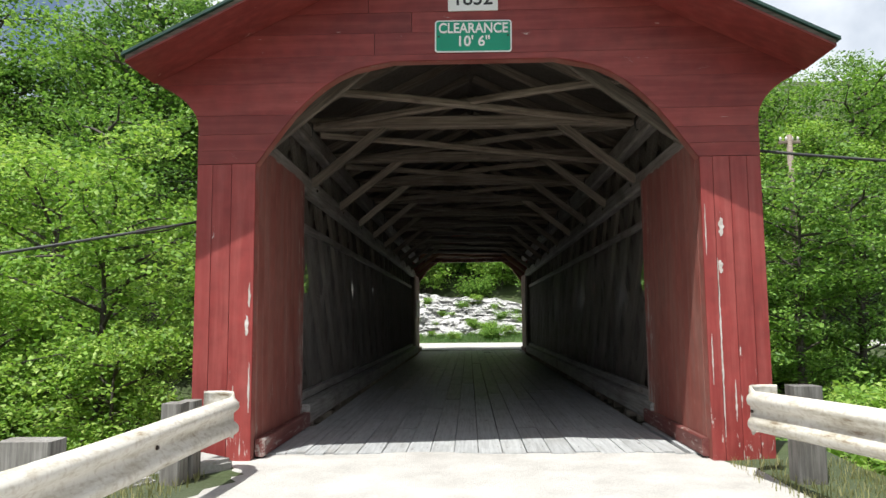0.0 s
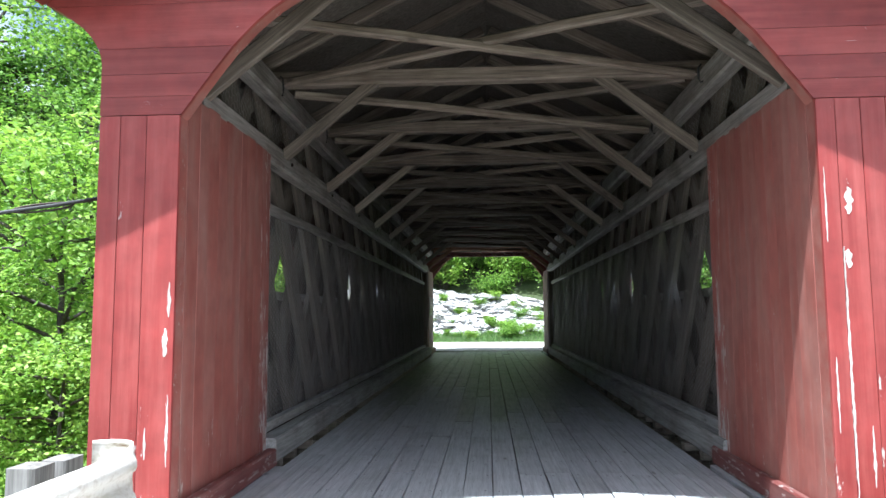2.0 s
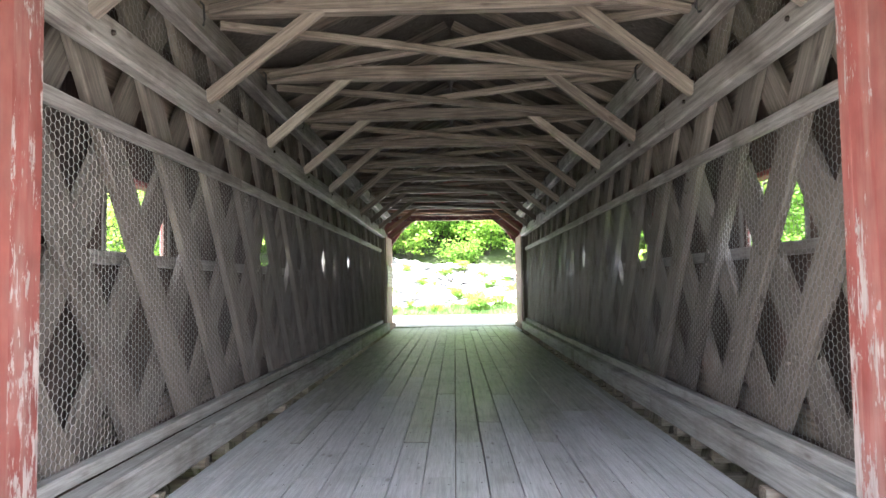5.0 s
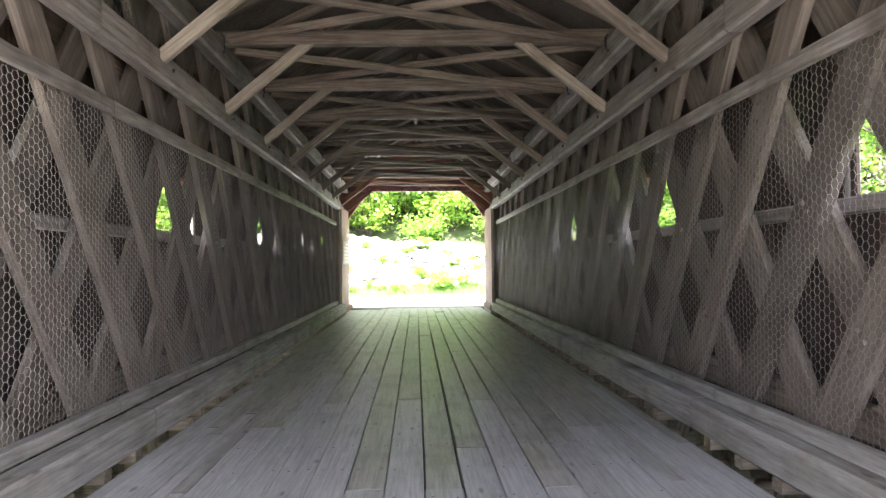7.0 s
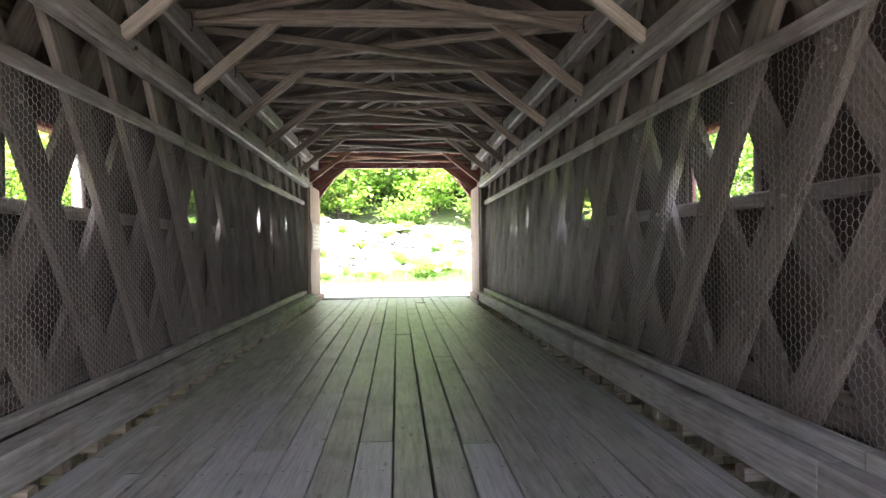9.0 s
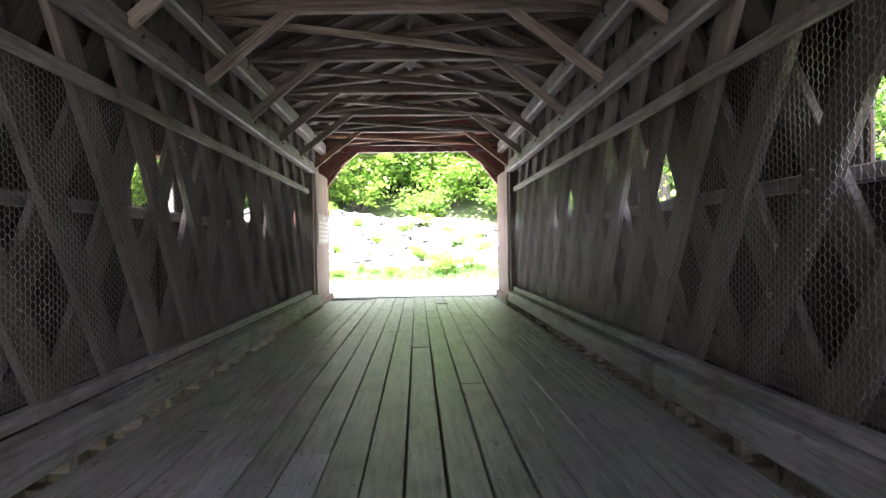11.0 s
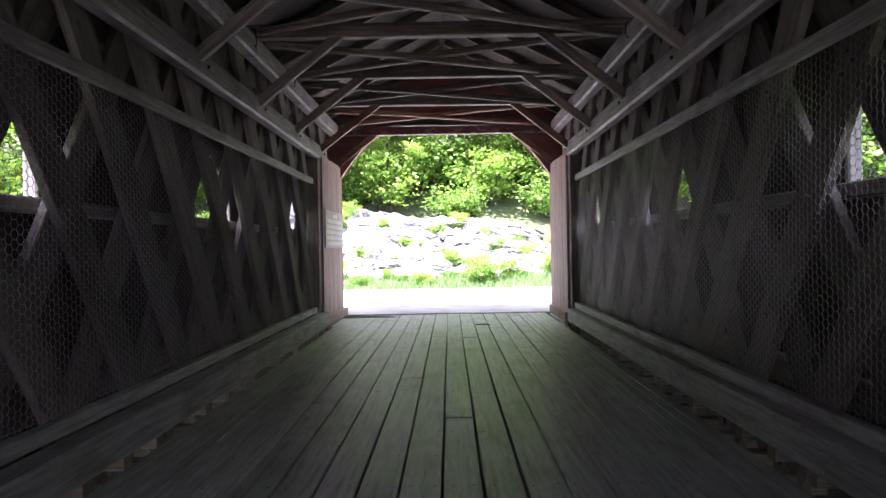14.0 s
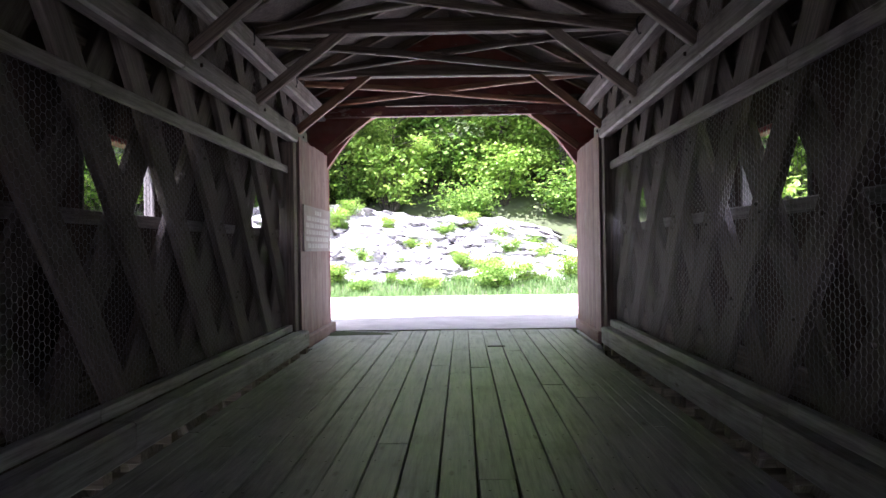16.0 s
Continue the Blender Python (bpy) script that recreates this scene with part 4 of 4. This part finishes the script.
def limbs(rng, height, clear, radius, n):
    """Trunk and limbs as tapered tubes; returns their meshes' data and the points that carry leaves."""
    verts, faces, tips = [], [], []

    def tube(points, r0, r1, sides=6):
        me_pts = len(points)
        b = len(verts)
        for i, p in enumerate(points):
            q = (points[min(i + 1, me_pts - 1)] - points[max(i - 1, 0)]).normalized()
            u = q.orthogonal().normalized()
            v = q.cross(u)
            r = r0 + (r1 - r0) * i / (me_pts - 1)
            for k in range(sides):
                a = 2 * math.pi * k / sides
                verts.append(tuple(p + (u * math.cos(a) + v * math.sin(a)) * r))
        for i in range(me_pts - 1):
            for k in range(sides):
                faces.append((b + i * sides + k, b + i * sides + (k + 1) % sides, b + (i + 1) * sides + (k + 1) % sides, b + (i + 1) * sides + k))

    lean = Vector((rng.uniform(-0.06, 0.06), rng.uniform(-0.06, 0.06), 1))
    trunk = [Vector((0, 0, -0.5)) + lean * (height * 0.95 * i / 7) + Vector((rng.uniform(-1, 1), rng.uniform(-1, 1), 0)) * 0.02 * height * (i / 7) for i in range(8)]
    tube(trunk, 0.018 * height + 0.03, 0.02, 8)
    for k in range(n):
        f = clear + (1 - clear) * (k + rng.random()) / n
        base = trunk[0].lerp(trunk[-1], f) if f < 1 else trunk[-1]
        i = min(6, int(f * 7))
        base = trunk[i].lerp(trunk[i + 1], f * 7 - i)
        ang = k * 2.4 + rng.uniform(-0.5, 0.5)
        shape = math.sin(math.pi * min(1.0, 0.18 + 0.82 * (1 - (f - clear) / (1 - clear)) ** 0.8)) * 0.65 + 0.35
        reach = radius * shape * rng.uniform(0.65, 1.15)
        way = Vector((math.cos(ang), math.sin(ang), rng.uniform(0.15, 0.7)))
        pts = [base]
        for j in range(1, 5):
            pts.append(base + way * (reach * j / 4) + Vector((rng.uniform(-1, 1), rng.uniform(-1, 1), rng.uniform(-0.6, 0.4))) * reach * 0.09 * j / 2)
        tube(pts, 0.006 * height + 0.008, 0.008, 5)
        for j in (2, 3, 4):
            tips.append(tuple(pts[j]))
            for _ in range(2):
                e = pts[j] + Vector((rng.uniform(-1, 1), rng.uniform(-1, 1), rng.uniform(-0.5, 0.6))) * reach * 0.38
                tube([pts[j], (pts[j] + e) / 2 + Vector((0, 0, 0.04)), e], 0.012, 0.004, 3)
                tips.append(tuple(e))
    tips.append(tuple(trunk[-1]))
    return verts, faces, tips


def tree(seed, height, clear, radius, n, per, size, mat, name="tree"):
    rng = random.Random(seed)
    rs = np.random.RandomState(seed)
    verts, faces, tips = limbs(rng, height, clear, radius, n)
    root = thing(name)
    put("trunk", mesh_of("trunk", verts, faces, BARK, True), root)
    v, t = leaf_cloud(rs, tips, per, radius * 0.11, size)
    put("crown", raw_mesh("crown", v, t, mat), root)
    return root


def shrub(seed, height, radius, stems, per, size, mat):
    rng = random.Random(seed)
    rs = np.random.RandomState(seed)
    verts, faces, tips = [], [], []
    for k in range(stems):
        a = k * 2.4
        tip = Vector((math.cos(a) * radius * rng.uniform(0.2, 1), math.sin(a) * radius * rng.uniform(0.2, 1), height * rng.uniform(0.5, 1)))
        pts = [Vector((0.1 * math.cos(a), 0.1 * math.sin(a), -0.3)), tip * 0.5 + Vector((0, 0, 0.15 * height)), tip]
        b = len(verts)
        for i, p in enumerate(pts):
            for j in range(4):
                r = 0.02 - 0.007 * i
                verts.append((p.x + r * math.cos(j * 1.57), p.y + r * math.sin(j * 1.57), p.z))
        for i in range(2):
            for j in range(4):
                faces.append((b + i * 4 + j, b + i * 4 + (j + 1) % 4, b + i * 4 + 4 + (j + 1) % 4, b + i * 4 + 4 + j))
        tips += [tuple(tip), tuple(tip * 0.72 + Vector((0, 0, 0.1))), tuple(tip * 0.45)]
    root = thing("shrub")
    put("woody_base", mesh_of("woody_base", verts, faces, BARK), root)
    v, t = leaf_cloud(rs, tips, per, radius * 0.18, size)
    put("foliage", raw_mesh("foliage", v, t, mat), root)
    return root


KINDS = [
    tagged(tree(1, 15, 0.25, 4.6, 32, 40, 0.25, LEAF_A), "tall broadleaf tree in bright green leaf", "tree", "woodland trees"),
    tagged(tree(2, 17, 0.3, 4.2, 32, 40, 0.25, LEAF_B), "tall dark green broadleaf tree", "tree", "woodland trees"),
    tagged(tree(3, 11, 0.15, 3.6, 30, 50, 0.20, LEAF_C), "young yellow-green broadleaf tree", "tree", "woodland trees"),
    tagged(tree(4, 13, 0.2, 4.0, 30, 42, 0.23, LEAF_A), "broadleaf tree in bright green leaf", "tree", "woodland trees"),
    tagged(tree(5, 7, 0.1, 2.6, 28, 62, 0.15, LEAF_C), "small yellow-green sapling on the bank", "sapling", "saplings"),
]
BUSH = [
    tagged(shrub(6, 1.9, 1.5, 20, 44, 0.15, LEAF_C), "bright green leafy shrub on the bank", "shrub", "bank shrubs"),
    tagged(shrub(7, 1.4, 1.3, 20, 44, 0.13, LEAF_A), "green leafy shrub on the bank", "shrub", "bank shrubs"),
]


def plant(ob, used, x, y, scale, rng, sink=0.1):
    z = float(ground_height(np.array(float(x)), np.array(float(y)))) - sink
    m = Matrix.Translation((x, y, z)) @ Matrix.Rotation(rng.uniform(0, 6.28), 4, "Z")
    if ob.name not in used:
        used.add(ob.name)
        ob.matrix_basis = m @ Matrix.Scale(scale, 4)
    else:
        c = copy_thing(ob, m)
        c.scale = (scale,) * 3


rng = random.Random(12)
used = set()
# beyond the stream to the left, beyond it to the right, and up the far hillside
SPOTS = []
for k in range(15):
    SPOTS.append((rng.uniform(-30, -6), rng.uniform(27.5, 31.5), (4, 4, 2, 3)[k % 4], rng.uniform(0.6, 1.0)))
for k in range(10):
    SPOTS.append((rng.uniform(-34, -9), rng.uniform(43, 50), (0, 1, 3)[k % 3], rng.uniform(1.15, 1.5)))
for k in range(17):
    SPOTS.append((-14 + 30 * (k + rng.random()) / 17, rng.uniform(49.3, 53.5), (2, 4, 3, 2, 4)[k % 5], rng.uniform(0.75, 1.1)))
for k in range(10):
    SPOTS.append((-34 + 70 * (k + rng.random()) / 10, rng.uniform(56, 70), (0, 1, 3)[k % 3], rng.uniform(0.95, 1.25)))
for k in range(11):
    SPOTS.append((11 + 26 * (k + rng.random()) / 12, rng.uniform(43.5, 49), (0, 2, 3, 2)[k % 4], rng.uniform(0.95, 1.25)))
for k in range(9):
    SPOTS.append((-6.2 - 1.1 * k - rng.random(), 13 + 1.6 * k * rng.random(), (4, 2, 4)[k % 3], rng.uniform(0.45, 0.8)))
for x, y, kind, scale in SPOTS:
    plant(KINDS[kind], used, x, y, scale, rng)
for k in range(26):
    x = rng.choice((rng.uniform(-26, -5), rng.uniform(5.5, 24)))
    plant(BUSH[k % 2], used, x, rng.uniform(27, 31), rng.uniform(0.8, 1.4), rng)
for k in range(22):
    s = -1 if k % 3 else 1
    plant(BUSH[k % 2], used, s * rng.uniform(6.5, 15), rng.uniform(10, 22), rng.uniform(0.6, 1.2), rng)
for k in range(16):
    plant(BUSH[k % 2], used, rng.uniform(5.2, 13), rng.uniform(9.5, 27), rng.uniform(0.7, 1.3), rng)
for k in range(22):
    plant(BUSH[k % 2], used, -22 + 42 * (k + rng.random()) / 22, rng.uniform(51, 62), rng.uniform(1.3, 2.2), rng)
for x, y, sc in ((10.0, 22.4, 0.62), (12.2, 23.0, 0.6), (8.4, 25.0, 0.55)):
    plant(KINDS[3], used, x, y, sc, rng)
for k in range(44):
    x = -11 + 18 * (k + rng.random()) / 44
    t = rng.uniform(0.25, 1.0)
    c = copy_thing(BUSH[k % 2], Matrix.Translation((x, 44.2 + 2.9 * t, 0.1 + t * (2.9 - 0.17 * max(0.0, x + 3)) - 0.15)) @ Matrix.Rotation(k * 1.3, 4, "Z"))
    c.scale = (rng.uniform(0.16, 0.5),) * 3
for k in range(30):
    plant(BUSH[k % 2], used, -14 + 24 * (k + rng.random()) / 30, rng.uniform(42.2, 44.3), rng.uniform(0.22, 0.7), rng)
for k in range(16):
    plant(BUSH[k % 2], used, -20 + 34 * (k + rng.random()) / 16, rng.uniform(48.5, 50.5), rng.uniform(1.0, 1.6), rng)


def grass(name, spots, height, mat, label):
    verts, tris = [], []
    rg = random.Random(name)
    for x, y in spots:
        z = float(ground_height(np.array(x), np.array(y)))
        a = rg.uniform(0, 6.28)
        h = height * rg.uniform(0.4, 1.2)
        w = 0.012 * height / 0.25
        dx, dy = math.cos(a), math.sin(a)
        lx, ly = rg.uniform(-0.5, 0.5) * h, rg.uniform(-0.5, 0.5) * h
        b = len(verts)
        verts += [(x - dx * w, y - dy * w, z - 0.03), (x + dx * w, y + dy * w, z - 0.03), (x + lx * 0.4 + dx * w * 0.7, y + ly * 0.4 + dy * w * 0.7, z + h * 0.6),
                  (x + lx * 0.4 - dx * w * 0.7, y + ly * 0.4 - dy * w * 0.7, z + h * 0.6), (x + lx, y + ly, z + h)]
        tris += [(b, b + 1, b + 2), (b, b + 2, b + 3), (b + 3, b + 2, b + 4)]
    return tagged(put(name, raw_mesh(name, verts, tris, mat)), label, "grass", kind="stuff")


rg = random.Random(77)
spots = [(rg.choice((-1, 1)) * rg.uniform(2.35, 3.5), rg.uniform(-1, 7.4)) for _ in range(9000)]
spots = [(x, y) for x, y in spots if x > 0 or x < -2.44]
grass("verge_grass", spots, 0.09, DRY_GRASS, "short dry grass along the gravel verge")
grass("far_grass", [(rg.uniform(-24, 26), 40.4 + 3.5 * rg.random() ** 0.9) for _ in range(30000)], 0.24, GRASS, "sunlit green grass strip beyond the road")

# ---- cables and pole ----


def cable(p, q, sag, r, label):
    pts = []
    for i in range(17):
        t = i / 16
        v = Vector(p).lerp(Vector(q), t)
        pts.append((v.x, v.y, v.z - 4 * sag * t * (1 - t)))
    return tagged(put("cable", tube_mesh(pts, [r] * 17, 5, CABLE, "cable")), label, "cable", "overhead cables")


cable((-2.93, 7.9, 2.45), (-9.5, 3.5, 0.9), 0.1, 0.016, "slack black guy cable fixed to the bridge corner")
guy = Vector((-9.5, 3.5, 0.9)) - Vector((-2.93, 7.9, 2.45))
link = [tuple(Vector((-2.93, 7.9, 2.44)) + guy * (0.062 + 0.026 * math.cos(a)) + Vector((0, 0, 0.028 * math.sin(a) - 0.02))) for a in span(0, 2 * math.pi, 15)]
tagged(put("turnbuckle", tube_mesh(link, [0.009] * 15, 6, STEEL, "turnbuckle")), "rusty iron turnbuckle on the guy cable", "turnbuckle")
for dz in (0.0, 0.45, 1.6, 2.0):
    cable((-40, 40, 8.2 + dz), (30, 42, 8.0 + dz), 0.6, 0.02, "dark overhead power line along the road")
cable((2.95, 8.0, 3.15), (14.0, 10.5, 3.6), 0.25, 0.018, "thick service cable fixed to the bridge corner")
pole = thing("utility_pole", "grey wooden utility pole with a crossarm", "pole")
put("shaft", tube_mesh([(10.8, 24.0, -2.5), (10.8, 24.0, 7.45)], [0.13, 0.09], 10, TIMBER, "shaft"), pole)
arm = timber("crossarm", (10.45, 24.0, 7.2), (11.15, 24.0, 7.2), 0.1, 0.1, TIMBER, pole)
pin = tube_mesh([(0, 0, 0.04), (0, 0, 0.1), (0, 0, 0.16), (0, 0, 0.2)], [0.02, 0.045, 0.04, 0.02], 8, FADED_WHITE, "insulator")
for x in (0.06, 0.25, 0.45, 0.64):
    put("insulator", pin, arm, "pale ceramic insulator", Matrix.Translation((x, 0, 0)))

# ---- small things by the near portal ----
for x, y, w, d, h, z in ((-2.78, 7.2, 0.75, 0.5, 0.3, -0.06), (-3.1, 6.5, 0.5, 0.45, 0.35, -0.12), (3.7, 7.9, 0.7, 0.5, 0.3, -0.5)):
    bm = bmesh.new()
    bmesh.ops.create_cube(bm, size=1.0, matrix=Matrix.LocRotScale((x, y, z), Euler((0, 0, 0.2 * x)), (w, d, h)))
    bmesh.ops.bevel(bm, geom=bm.edges[:], offset=0.035, segments=2, affect="EDGES")
    bmesh.ops.subdivide_edges(bm, edges=bm.edges[:], cuts=2, use_grid_fill=True)
    for v in bm.verts:
        v.co += Vector((noise.noise(v.co * 3), noise.noise(v.co * 3 + Vector((9, 0, 0))), noise.noise(v.co * 3 + Vector((0, 9, 0))))) * 0.035
    tagged(part("stone_block", bm, CONCRETE, None), "broken pale concrete block beside the portal post", "stone", "stone blocks")
